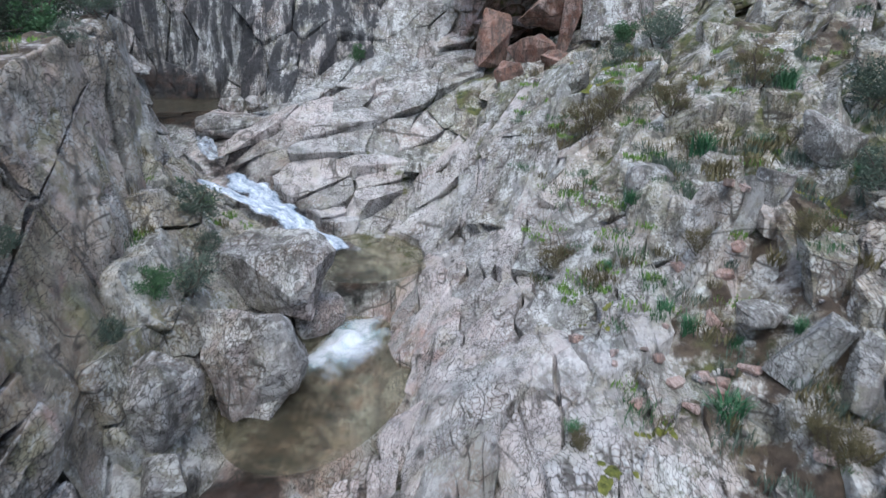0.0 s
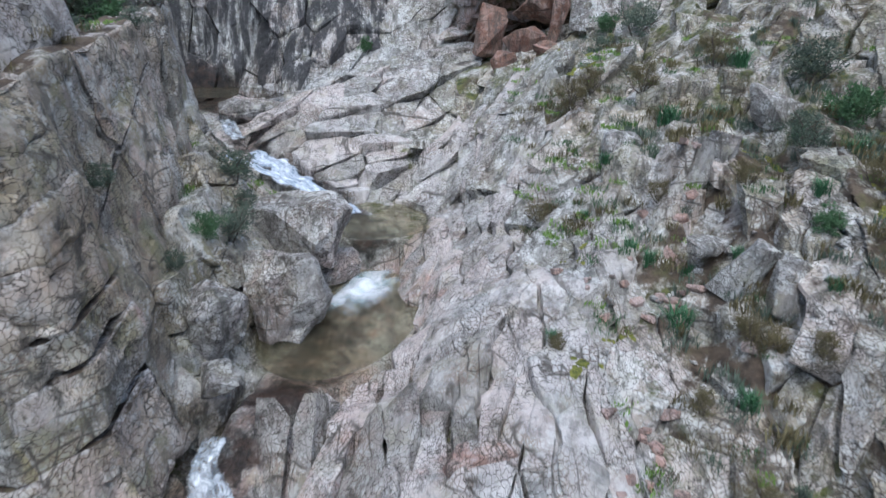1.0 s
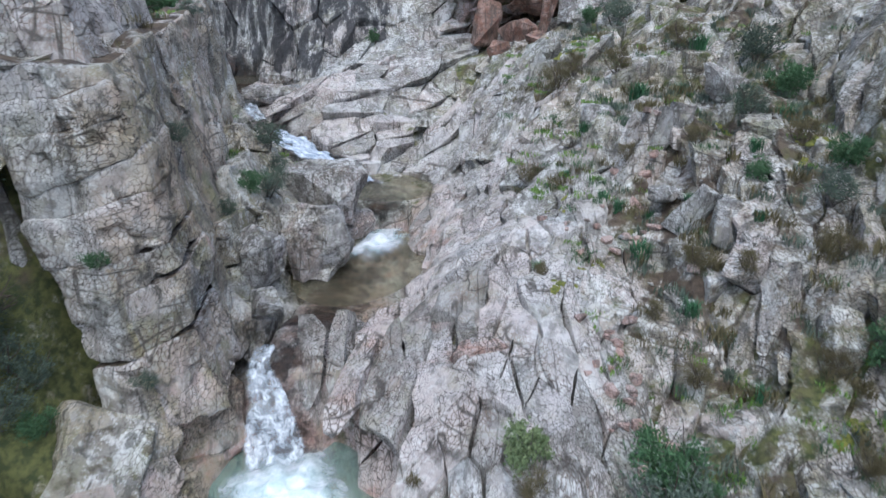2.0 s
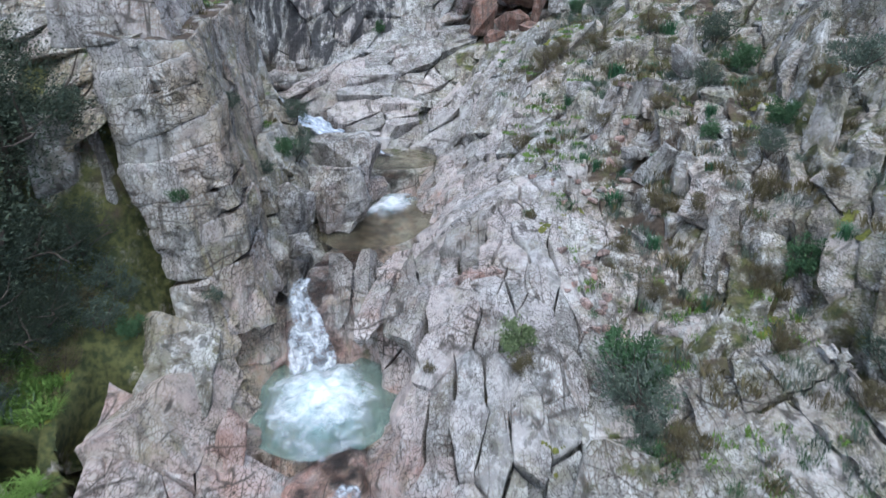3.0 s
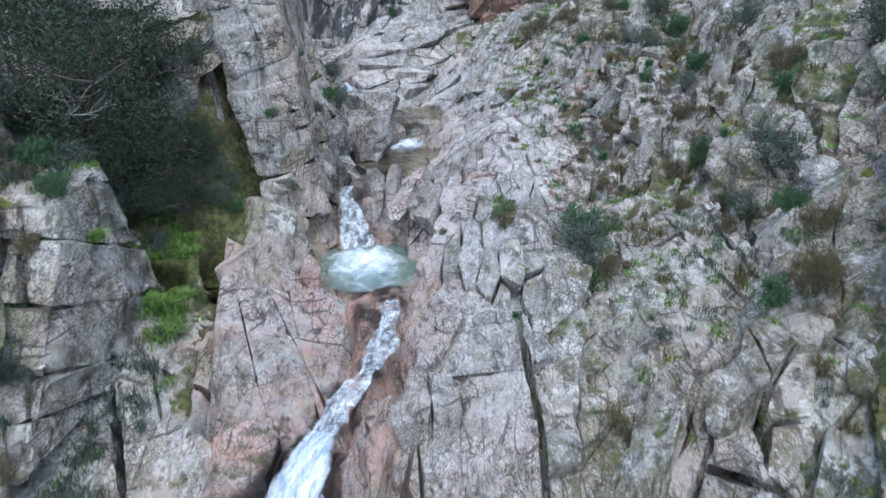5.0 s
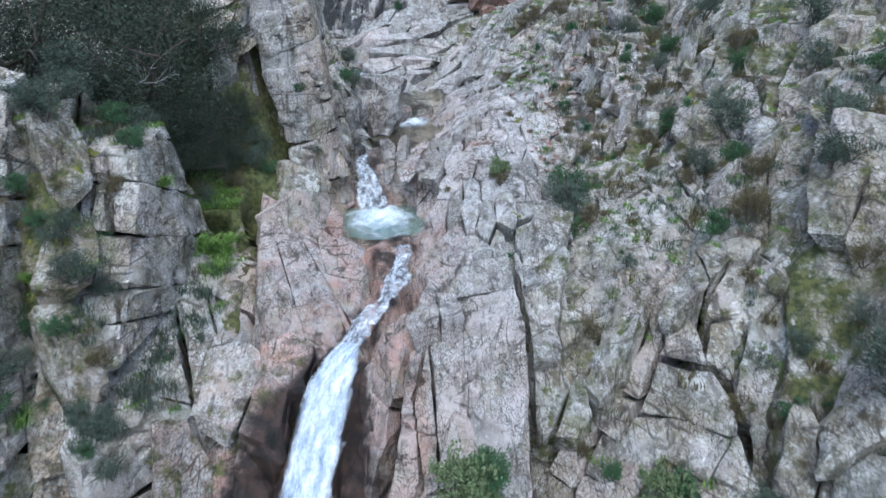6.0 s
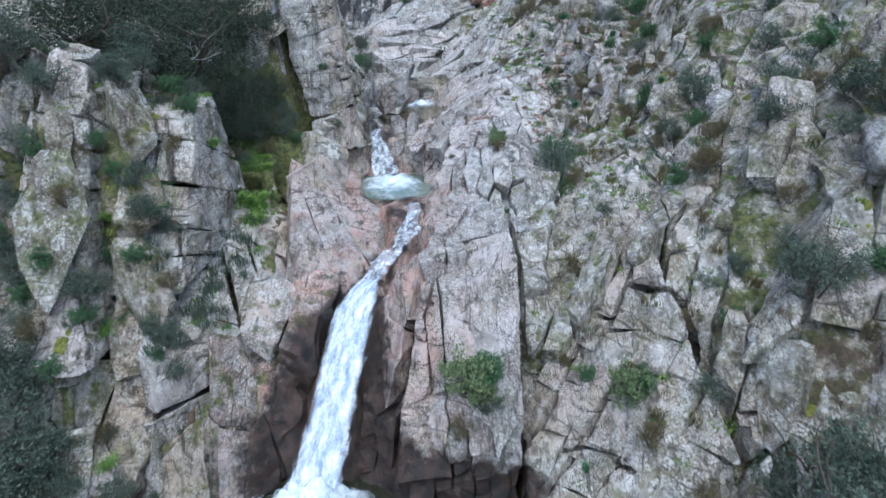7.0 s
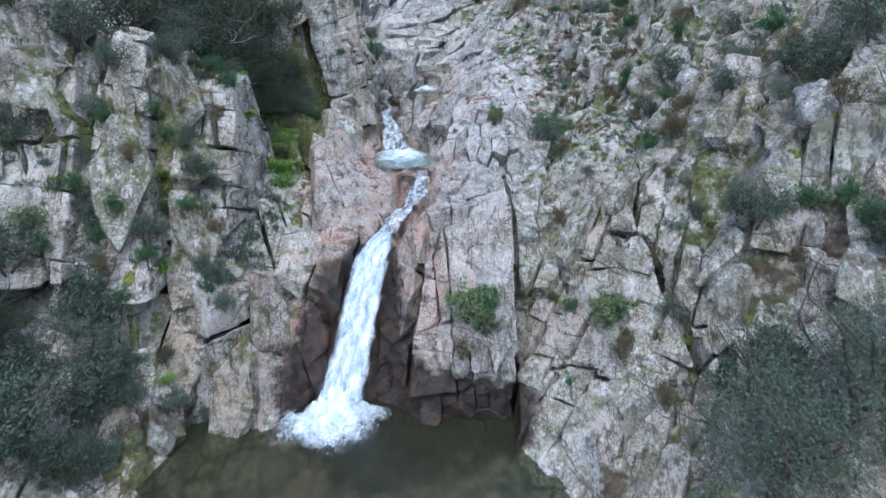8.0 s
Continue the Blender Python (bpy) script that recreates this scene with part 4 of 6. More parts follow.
def lay_blocks():
    rnd = random.Random(12)
    build_masses()
    verts, faces, masks, count, parts = [], [], {k: [] for k in ("wet", "soil", "moss", "pink", "pale", "olive", "streak", "tone")}, 0, 0
    extra, extra_faces, extra_count = [], [], 0
    for zone in range(6):
        for vertex, centre, n, polys in joint_blocks(zone, rnd):
            bm = block_mesh(centre, n, polys, rnd)
            co = np.array([v.co for v in bm.verts])
            if len(co) < 4:
                bm.free()
                continue
            world = co + np.array(centre)
            bump = fractal(world, 1.9, 301, 5, 0.55) * 0.15
            nor = np.array([v.normal for v in bm.verts])
            world = world + nor * bump[:, None]
            tri = [[v.index for v in f.verts] for f in bm.faces]
            bm.free()
            levels = {k: float(FIELD[k][vertex]) for k in masks if k != "tone"}
            levels["tone"] = rnd.uniform(-1, 1)
            levels["soil"] = max(min(0.5, levels["soil"] * 0.85), (0.0, 0.44, 0.0, 0.0, 0.42, 0.0)[zone])
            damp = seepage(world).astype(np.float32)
            near = parts < 300 and -4.5 < centre.y < 9.5 and -5.6 < centre.x < 4.2 and rnd.random() < 0.55
            if near:
                parts += 1
                me = bpy.data.meshes.new("rock_block")
                me.from_pydata((world - np.array(centre)).tolist(), [], tri)
                me.materials.append(GRANITE)
                for k, value in levels.items():
                    me.attributes.new(k, "FLOAT", "POINT").data.foreach_set("value", damp if k == "wet" else np.full(len(world), value, np.float32))
                ob = new("rock_block", me)
                ob.parent, ob.location = ground, centre
                extra.append(world)
                extra_faces.extend([[a + extra_count for a in t] for t in tri])
                extra_count += len(world)
            else:
                verts.append(world)
                faces.extend([[a + count for a in t] for t in tri])
                count += len(world)
                for k, value in levels.items():
                    masks[k].append(damp if k == "wet" else np.full(len(world), value, np.float32))
    ob = linked("jointed_rock", np.concatenate(verts).tolist(), faces, GRANITE)
    for k, values in masks.items():
        ob.data.attributes.new(k, "FLOAT", "POINT").data.foreach_set("value", np.concatenate(values))
    ob.parent = ground
    for world, tri in MASS_SURFACE:
        extra.append(world)
        extra_faces.extend([[a + extra_count for a in t] for t in tri])
        extra_count += len(world)
    rock = BVHTree.FromPolygons(np.concatenate(verts + extra).tolist(), faces + [[a + count for a in t] for t in extra_faces])
    tagged(ob, "fractured granite blocks of the gorge walls", kind="stuff")
    return rock


# ---- water ----
def pool_material(name, tint, clear):
    m, nt, b = nodes_of(name, 0.05)
    b.inputs["IOR"].default_value = 1.33
    b.inputs["Transmission Weight"].default_value = clear
    nt.links.new(blend(nt, step(nt, grain(nt, 1.3, 5, 0.6), 0.35, 0.65), tint, tuple(c * 0.72 for c in tint)), b.inputs["Base Color"])
    relief(nt, b, grain(nt, 4.5, 5, 0.6, (1, 2.0, 1)), 0.45, 0.05)
    return m


def foam_material(name, tint, cover, fine=7.0, soft=0.14, broken=0.3, drops=13.0, swirl=0.8):
    """Broken white water: strands and clumps along the flow, thinning to drops towards the edges."""
    m, nt, b = nodes_of(name, 0.4)

    def strands(wide, long, detail):
        vec = nt.nodes.new("ShaderNodeCombineXYZ")
        bent = times(nt, mask(nt, "across"), times(nt, grain(nt, 1.8, 3), 0.30), "ADD")
        nt.links.new(times(nt, bent, wide), vec.inputs[0])
        nt.links.new(times(nt, mask(nt, "along"), long), vec.inputs[1])
        n = node(nt, "ShaderNodeTexNoise", Scale=1.0, Detail=detail, Roughness=0.68)
        nt.links.new(vec.outputs[0], n.inputs["Vector"])
        return n.outputs["Fac"]

    flow = times(nt, times(nt, strands(fine, 1.3, 7.0), 0.6), times(nt, strands(fine * 0.35, 0.9, 4.0), 0.4), "ADD")
    body = times(nt, times(nt, flow, 1 - broken), times(nt, grain(nt, drops, 6, 0.68, None, swirl), broken), "ADD")
    rim = step(nt, mask(nt, "rim"), 0.0, 0.5, 0.16 + 0.3 * (cover - 0.5), -0.20 + 0.3 * (cover - 0.5))
    nt.links.new(step(nt, times(nt, body, rim, "ADD"), 0.50, 0.50 + soft), b.inputs["Alpha"])
    nt.links.new(blend(nt, step(nt, body, 0.40, 0.56), tint, (0.82, 0.86, 0.92)), b.inputs["Base Color"])
    relief(nt, b, body, 0.5, 0.05)
    return m


BROWN_POOL = pool_material("brown_pool_water", (0.60, 0.56, 0.38), 0.93)
GREEN_POOL = pool_material("green_pool_water", (0.135, 0.145, 0.090), 0.82)
BLUE_POOL = pool_material("turquoise_pool_water", (0.42, 0.60, 0.53), 0.72)
FALL = foam_material("falling_water", (0.42, 0.55, 0.74), 0.58, 6.0, 0.26, 0.20)
THIN = foam_material("thin_white_water", (0.24, 0.31, 0.38), 0.33, 5.0, 0.24, 0.36, 7.0)
FROTH = foam_material("froth", (0.50, 0.76, 0.77), 1.0, 1.6, 0.50, 0.88, 1.7, 0.15)
BOIL = foam_material("boiling_foam", (0.74, 0.90, 0.92), 1.35, 3.0, 0.45, 0.75, 3.5, 0.25)
SPLASH = foam_material("splash", (0.42, 0.52, 0.58), 0.60, 4.0, 0.20, 0.45)


def pool(label, cx, cy, z, rx, ry, turn=0.0, material=BROWN_POOL):
    bm = bmesh.new()
    ring = []
    for k in range(48):
        a = 2 * math.pi * k / 48
        x, y = rx * math.cos(a), ry * math.sin(a)
        c, s = math.cos(radians(turn)), math.sin(radians(turn))
        ring.append(bm.verts.new((cx + x * c - y * s, cy + x * s + y * c, z)))
    bm.faces.new(ring)
    ob = part("pool", bm, material)
    ob.visible_shadow = False
    return tagged(ob, label, "pool", kind="structure")


def sheet(name, label, category, grid, rim, material, kind="structure"):
    """A sheet of water over a grid of places, with its run along and across the flow for the foam."""
    rows, cols = grid.shape[:2]
    along = np.r_[0, np.cumsum(np.linalg.norm(np.diff(grid[:, cols // 2], axis=0), axis=1))]
    idx = np.arange(rows * cols).reshape(rows, cols)
    faces = np.stack([idx[:-1, :-1], idx[:-1, 1:], idx[1:, 1:], idx[1:, :-1]], 2).reshape(-1, 4)
    width = np.linalg.norm(grid[:, -1] - grid[:, 0], axis=1)
    ob = linked(name, grid.reshape(-1, 3).tolist(), faces.tolist(), material, smooth=True)
    across = np.outer(width, np.linspace(-0.5, 0.5, cols))
    for key, values in (("along", np.repeat(along, cols)), ("across", across.ravel()), ("rim", rim.ravel())):
        ob.data.attributes.new(key, "FLOAT", "POINT").data.foreach_set("value", values.astype(np.float32))
    return tagged(ob, label, category, kind=kind)


def cascade(label, way, material, seed, rough=0.05, cling=0.06, layers=1, wander=1.0):
    """White water down a bed: way holds (x, y, z, width) from top to bottom; it lies on the rock and bulges in the middle."""
    way = np.array(way, float)
    lengths = np.linalg.norm(np.diff(way[:, :3], axis=0), axis=1)
    line = glide(way, [max(2, int(round(v / 0.06))) for v in lengths])
    run = np.gradient(line[:, :2], axis=0)
    side = np.stack([-run[:, 1], run[:, 0]], 1) / (np.linalg.norm(run, axis=1, keepdims=True) + 1e-9)
    for layer in range(layers):
        cols = 19
        u = np.linspace(-0.5, 0.5, cols)
        grid = np.zeros((len(line), cols, 3))
        swell = 1 + 0.55 * fractal(np.stack([np.arange(len(line)) * 0.14, np.full(len(line), seed * 3.0), np.zeros(len(line))], 1), 1.0, seed + 50, 2)
        sway = fractal(np.stack([np.arange(len(line)) * 0.09, np.full(len(line), seed + layer), np.zeros(len(line))], 1), 1.0, seed, 3)
        for j, k in enumerate(u):
            grid[:, j, :2] = line[:, :2] + side * (k * line[:, 3] * (1 + wander * (swell - 1)) * 1.15 + 0.22 * wander * sway * line[:, 3])[:, None]
            grid[:, j, 2] = line[:, 2] + 0.10 * (1 - 4 * k * k) * np.minimum(line[:, 3], 1) + layer * 0.05
        need = np.array([max(on_ground(x, y, z + 0.6) + cling - z, 0.0) if abs(on_ground(x, y, z + 0.6) - z) < 0.6 else 0.0 for x, y, z in line[:, :3]])
        need = np.convolve(np.pad(need, 6, mode="edge"), np.ones(13) / 13, mode="valid")
        grid[:, :, 2] += need[:, None]
        flat = grid.reshape(-1, 3)
        grid += (fractal(flat * (1, 0.25, 0.25), 5.0, seed + 5 * layer, 3) * rough * 2).reshape(len(line), cols, 1) * (0.1, -0.5, 0.8)
        rim = np.minimum(1 - np.abs(2 * u), 0.5)[None] * np.minimum(np.minimum(np.arange(len(line)), len(line) - 1 - np.arange(len(line)))[:, None] / 4 + 0.2, 1)
        sheet("cascade" if layers == 1 else "waterfall", label, "waterfall", grid, rim * 2 * 0.55, material)


def froth(label, cx, cy, z, rx, ry, turn, material, seed, rise=0.12):
    rings, spokes = 16, 40
    grid = np.zeros((rings, spokes + 1, 3))
    for i in range(rings):
        r = min(1.0, (i + 0.02) / (rings - 1))
        for j in range(spokes + 1):
            a = 2 * math.pi * (j % spokes) / spokes
            wob = 1 + 0.6 * noise.noise(Vector((math.cos(a) * 1.3, math.sin(a) * 1.3, seed)))
            x, y = rx * r * wob * math.cos(a), ry * r * wob * math.sin(a)
            c, s = math.cos(radians(turn)), math.sin(radians(turn))
            h = rise * (1 - r) ** 0.7 * (1 + 1.2 * noise.noise(Vector((x * 3.5, y * 3.5, seed))))
            grid[i, j] = cx + x * c - y * s, cy + x * s + y * c, z + 0.02 + max(h, 0)
    rim = np.repeat(np.minimum(1.0, (1 - np.arange(rings) / (rings - 1)) * 0.9)[:, None], spokes + 1, 1)
    sheet("foam", label, "foam", grid, rim * 0.75, material)


pool("clear brown pool below the dark upper wall", -9.0, 19.4, 10.95, 2.8, 1.7)
pool("shallow brown pool between pale slabs", -1.6, 12.0, 9.08, 1.5, 1.6, -10)
pool("clear green-brown pool beside the big boulders", -1.9, 8.35, 8.32, 1.4, 2.2, -12)
pool("turquoise plunge pool under the middle cascade", -2.45, 2.8, 6.75, 1.45, 1.6, 10, BLUE_POOL)
pool("deep green plunge pool at the foot of the waterfall", -3.0, -9.6, 1.9, 6.0, 4.6, 0, GREEN_POOL)
cascade("short white cascade leaving the upper pool", ((-7.0, 17.3, 10.5, 0.5), (-6.7, 16.6, 10.35, 0.7), (-6.3, 16.1, 10.15, 0.7), (-5.9, 15.6, 10.05, 0.5)), THIN, 3)
cascade("white cascade tumbling between boulder and slab", ((-5.3, 14.9, 9.97, 0.5), (-4.5, 13.9, 9.70, 0.95), (-3.6, 13.1, 9.45, 0.85), (-2.8, 12.4, 9.22, 0.85), (-2.1, 11.7, 9.1, 0.6)), FALL, 5, 0.09)
cascade("thin side strand of white water beside the boulder", ((-5.9, 14.0, 10.05, 0.3), (-5.3, 13.6, 9.92, 0.42), (-4.7, 13.4, 9.76, 0.5), (-4.1, 13.3, 9.6, 0.45)), FALL, 6, 0.07)
froth("white water spreading on the boulder pool", -1.65, 9.35, 8.33, 0.6, 1.55, -32, FROTH, 7, 0.16)
cascade("white cascade over a pink granite step", ((-3.15, 5.1, 8.2, 0.4), (-3.15, 4.6, 8.1, 0.5), (-2.98, 4.15, 7.6, 0.85), (-2.85, 3.7, 7.1, 1.15), (-2.75, 3.35, 6.75, 1.35)), THIN, 11, 0.06, 0.06, 1, 0.4)
froth("turquoise froth filling the plunge pool", -2.38, 2.6, 6.76, 1.15, 1.5, 10, FROTH, 13, 0.06)
froth("white water boiling where the cascade lands", -2.42, 2.85, 6.80, 0.95, 1.15, 20, BOIL, 14, 0.22)
cascade("narrow white chute in a granite groove", ((-1.65, 0.7, 6.62, 0.4), (-1.7, 0.0, 6.5, 0.55), (-2.0, -1.0, 6.25, 0.7), (-2.45, -2.0, 5.95, 0.75), (-2.85, -2.9, 5.6, 0.8)), THIN, 17, 0.07, 0.06, 1, 1.5)
cascade("tall white waterfall down a dark wet cleft", ((-2.7, -2.5, 5.76, 0.5), (-2.95, -3.2, 5.45, 0.95), (-3.2, -3.95, 4.75, 1.25), (-3.45, -4.8, 3.7, 1.2), (-3.68, -5.6, 2.7, 1.3), (-3.9, -6.4, 1.8, 1.75)), FALL, 19, 0.02, 0.14, 2, 0.15)
froth("boiling white splash at the foot of the waterfall", -4.05, -6.9, 1.91, 2.2, 1.35, 12, SPLASH, 23, 0.35)
froth("dense white foam heaped under the waterfall", -3.95, -6.75, 1.95, 1.2, 0.85, 8, BOIL, 24, 0.65)


# ---- boulders ----
def hull_rock(seed, size, points=15, bevel=0.06, cuts=2, rough=0.05):
    """An angular rock: the hull of scattered points in a box, worn at the edges and roughened."""
    rnd = random.Random(seed)
    bm = bmesh.new()
    for _ in range(points):
        d = Vector((rnd.uniform(-1, 1), rnd.uniform(-1, 1), rnd.uniform(-1, 1)))
        d /= max(abs(d.x), abs(d.y), abs(d.z)) ** 0.75
        bm.verts.new(d * 0.5)
    hull = bmesh.ops.convex_hull(bm, input=bm.verts)
    loose = {g for g in hull["geom_interior"] + hull["geom_unused"] if isinstance(g, bmesh.types.BMVert)}
    bmesh.ops.delete(bm, geom=list(loose), context="VERTS")
    bmesh.ops.dissolve_limit(bm, angle_limit=radians(14), verts=bm.verts, edges=bm.edges)
    bmesh.ops.scale(bm, vec=size, verts=bm.verts)
    if bevel:
        bmesh.ops.bevel(bm, geom=bm.edges[:], offset=bevel * min(size), segments=2, profile=0.6, affect="EDGES", clamp_overlap=True)
    bmesh.ops.triangulate(bm, faces=bm.faces)
    if cuts:
        bmesh.ops.subdivide_edges(bm, edges=[e for e in bm.edges if e.calc_length() > 0.10], cuts=cuts, use_grid_fill=True)
    bmesh.ops.recalc_face_normals(bm, faces=bm.faces)
    bm.normal_update()
    for v in bm.verts:
        k = Vector((seed * 3.1, 0, 0)) + v.co
        v.co += v.normal * (noise.fractal(k * 2.3, 0.8, 2.1, 4) * rough + noise.noise(k * 9) * rough * 0.2)
    return bm


def boulder(label, place, size, turn, seed, material=BOULDER, category="boulder", **shape):
    ob = part("boulder", hull_rock(seed, size, **shape), material)
    ob.matrix_world = pose(*place, *turn)
    return tagged(ob, label, category)


ROCK = lay_blocks()


def on_rock(x, y, top=30.0):
    hit = ROCK.ray_cast(Vector((x, y, top)), Vector((0, 0, -1)))
    return max(hit[0].z if hit[0] else -9, on_ground(x, y, top))


# ---- boulders and loose stones ----
boulder("large rounded grey boulder wedged above the stream", (-3.05, 9.85, 9.62), (2.1, 1.6, 1.15), (5, 8, -20), 4, points=34, rough=0.10)
boulder("big blocky grey boulder with white lichen over the pool", (-2.78, 7.85, 9.1), (1.4, 1.3, 1.65), (4, -6, 12), 9, points=26, rough=0.09)
boulder("low wet boulder between two pools", (-2.3, 10.0, 8.65), (0.9, 0.8, 0.6), (0, 0, 30), 15, points=24, rough=0.05)
boulder("upright lichen-covered boulder beside the pool", (-3.65, 6.6, 8.95), (0.9, 1.0, 1.6), (6, 10, 10), 21, points=22, rough=0.09)
boulder("slender grey stone block at the pool's edge", (-3.35, 5.75, 8.5), (0.55, 0.7, 0.75), (0, 12, 20), 27, points=18, rough=0.05)
boulder("white wedge-shaped stone above the turquoise pool", (-3.6, 1.25, on_rock(-3.6, 1.25) + 0.24), (0.48, 0.36, 0.95), (-20, 12, 15), 31, ROSE, points=12, rough=0.03)
boulder("smooth pink granite hump on the slab", (0.45, 4.1, 8.62), (1.0, 0.5, 0.45), (0, -8, 10), 33, ROSE, points=26, rough=0.05)
boulder("leaning pale boulder among grass on the slope", (4.3, 6.1, 10.3), (0.6, 0.5, 1.0), (10, 25, 20), 35, BLOCK, points=18)
boulder("leaning pale boulder beside its pair", (4.75, 5.75, 10.25), (0.55, 0.5, 0.9), (5, 30, 40), 37, BLOCK, points=18)
boulder("flat grey stone lying in the gully", (4.1, 6.9, 10.4), (0.75, 0.5, 0.3), (0, 8, 25), 39, BLOCK, points=18)
boulder("cracked upright block with mossy joints", (4.25, 8.5, 11.3), (0.55, 0.5, 1.3), (0, 6, 15), 41, BLOCK, points=16)
boulder("cracked upright block beside a mossy joint", (4.75, 8.6, 11.3), (0.5, 0.5, 1.2), (0, 10, 5), 43, BLOCK, points=16)
boulder("grey block topped with yellow moss", (5.9, 9.2, 12.2), (0.9, 0.7, 0.8), (0, 5, 25), 45, BLOCK, points=20)
boulder("rounded grey boulder on the upper slope", (3.3, 9.6, 11.2), (0.8, 0.7, 0.9), (0, 0, 10), 47, BLOCK, points=28)
boulder("big pale boulder resting among shrubs", (7.9, -6.3, 10.1), (2.0, 1.3, 1.3), (4, -8, -12), 49, BLOCK, points=24, rough=0.09)
boulder("grey boulder with a moss cap", (6.7, -0.4, 9.95), (0.75, 0.6, 0.8), (0, 10, 30), 51, BLOCK, points=18)
boulder("angular grey boulder on the ledge", (7.35, -1.4, 10.3), (0.8, 0.7, 0.85), (8, -6, 60), 53, BLOCK, points=18)
boulder("smooth stone at the upper pool's outlet", (-6.4, 18.5, 11.05), (0.8, 0.7, 0.6), (0, 0, 15), 55, BOULDER, points=26, rough=0.05)
boulder("smooth stone beside the upper pool", (-5.7, 18.6, 11.1), (0.6, 0.55, 0.5), (0, 0, 50), 57, BOULDER, points=26, rough=0.04)
boulder("long whaleback slab beside the upper pool", (-6.0, 17.4, 10.6), (2.2, 1.2, 0.8), (0, 4, 12), 59, BOULDER, points=36, rough=0.07)
boulder("upright pale granite block among dark shrubs", (-6.85, 3.75, 10.95), (0.95, 1.0, 1.8), (3, 5, 12), 221, BLOCK, points=22, rough=0.06)
boulder("narrow white granite spur leaning on the tower", (-6.12, 3.75, 10.9), (0.36, 0.7, 2.0), (0, -10, 8), 223, BLOCK, points=16, rough=0.05)
for label, place, size, turn, seed in (
    ("tall rust-brown granite block in a cave mouth", (1.45, 18.7, 13.2), (1.0, 0.9, 2.0), (4, 8, 10), 201),
    ("rust-red granite block wedged in a cave mouth", (2.4, 18.2, 12.75), (1.2, 0.9, 1.3), (0, -10, 25), 203),
    ("reddish hanging granite block in a cave mouth", (2.75, 18.9, 13.85), (1.6, 1.1, 1.1), (6, 12, 5), 205),
    ("narrow rust-streaked granite pillar beside a cave", (3.45, 18.3, 13.5), (0.6, 0.7, 2.2), (0, 5, 0), 207),
    ("low rust-brown stone on a cave floor", (1.8, 17.6, 12.15), (0.9, 0.8, 0.8), (0, 0, 30), 209),
    ("broken reddish stone on a cave floor", (3.05, 17.7, 12.45), (0.9, 0.8, 0.8), (10, 0, 60), 211),
):
    boulder(label, place, size, turn, seed, RUST, points=11, bevel=0.03, rough=0.06)
# an added block, mostly out of view, that keeps skylight off the cave
boulder("granite block added mostly out of view to shade a cave", (2.3, 20.0, 15.3), (4.6, 3.4, 1.3), (-8, 4, 5), 213, BOULDER, points=26, rough=0.12)
boulder("smooth pale blue-grey granite slab beside a cave", (4.75, 18.2, 14.2), (1.9, 0.8, 2.6), (-14, 6, 8), 215, BLOCK, points=18, rough=0.04)
boulder("small pink stone at the foot of the tower", (-3.85, 7.0, 9.35), (0.4, 0.35, 0.35), (0, 0, 15), 61, ROSE, points=18, rough=0.03)


def loose_stones(seed, count, cx, cy, rx, ry, material, label):
    rnd = random.Random(seed)
    shapes = [hull_rock(seed + k, (1, 0.8, 0.6), 16, 0.05, 0, 0.03) for k in range(4)]
    shapes = [part("stone", bm, material) for bm in shapes]
    for k in range(count):
        ob = shapes[k] if k < 4 else new("stone", shapes[k % 4].data)
        x, y = rnd.gauss(cx, rx), rnd.gauss(cy, ry)
        z = on_rock(x, y)
        w = rnd.uniform(0.10, 0.26)
        ob.matrix_world = pose(x, y, z + w * 0.15, rnd.uniform(-20, 20), rnd.uniform(-20, 20), rnd.uniform(0, 360)) @ Matrix.Scale(w, 4)
        tagged(ob, label, "stone", "stones in the gully")


loose_stones(70, 26, 3.3, 6.9, 0.5, 0.7, ROSE, "small pink angular stone lying in the gully")
loose_stones(90, 24, 2.6, 3.6, 0.25, 1.4, ROSE, "small pink stone in the joint beside the slab")
loose_stones(110, 22, 4.0, 6.0, 1.2, 1.5, BLOCK, "small grey lichen-spotted stone on the slope")


# ---- plants ----
def leaf_material(name, dark, light, rough=0.6):
    m, nt, b = nodes_of(name, rough)
    b.inputs["Specular IOR Level"].default_value = 0.15
    geo = nt.nodes.new("ShaderNodeNewGeometry")
    info = nt.nodes.new("ShaderNodeObjectInfo")
    k = times(nt, times(nt, geo.outputs["Random Per Island"], 0.7), times(nt, info.outputs["Random"], 0.3), "ADD")
    nt.links.new(blend(nt, k, dark, light), b.inputs["Base Color"])
    return m


BARK = leaf_material("bark", (0.07, 0.055, 0.045), (0.13, 0.11, 0.095), 0.9)
DEADWOOD = leaf_material("dead_wood", (0.30, 0.29, 0.28), (0.42, 0.41, 0.40), 0.9)
DARK_LEAF = leaf_material("dark_evergreen_leaf", (0.026, 0.036, 0.024), (0.088, 0.112, 0.076))
SHRUB_LEAF = leaf_material("grey_teal_leaf", (0.045, 0.064, 0.047), (0.135, 0.170, 0.128))
GREEN_LEAF = leaf_material("green_leaf", (0.050, 0.095, 0.045), (0.110, 0.200, 0.095))
GREY_LEAF = leaf_material("grey_green_leaf", (0.075, 0.100, 0.078), (0.160, 0.195, 0.150))
BROWN_LEAF = leaf_material("brown_heath_leaf", (0.085, 0.068, 0.036), (0.190, 0.165, 0.090))
GRASS_LEAF = leaf_material("strap_grass_leaf", (0.045, 0.110, 0.055), (0.095, 0.210, 0.100))
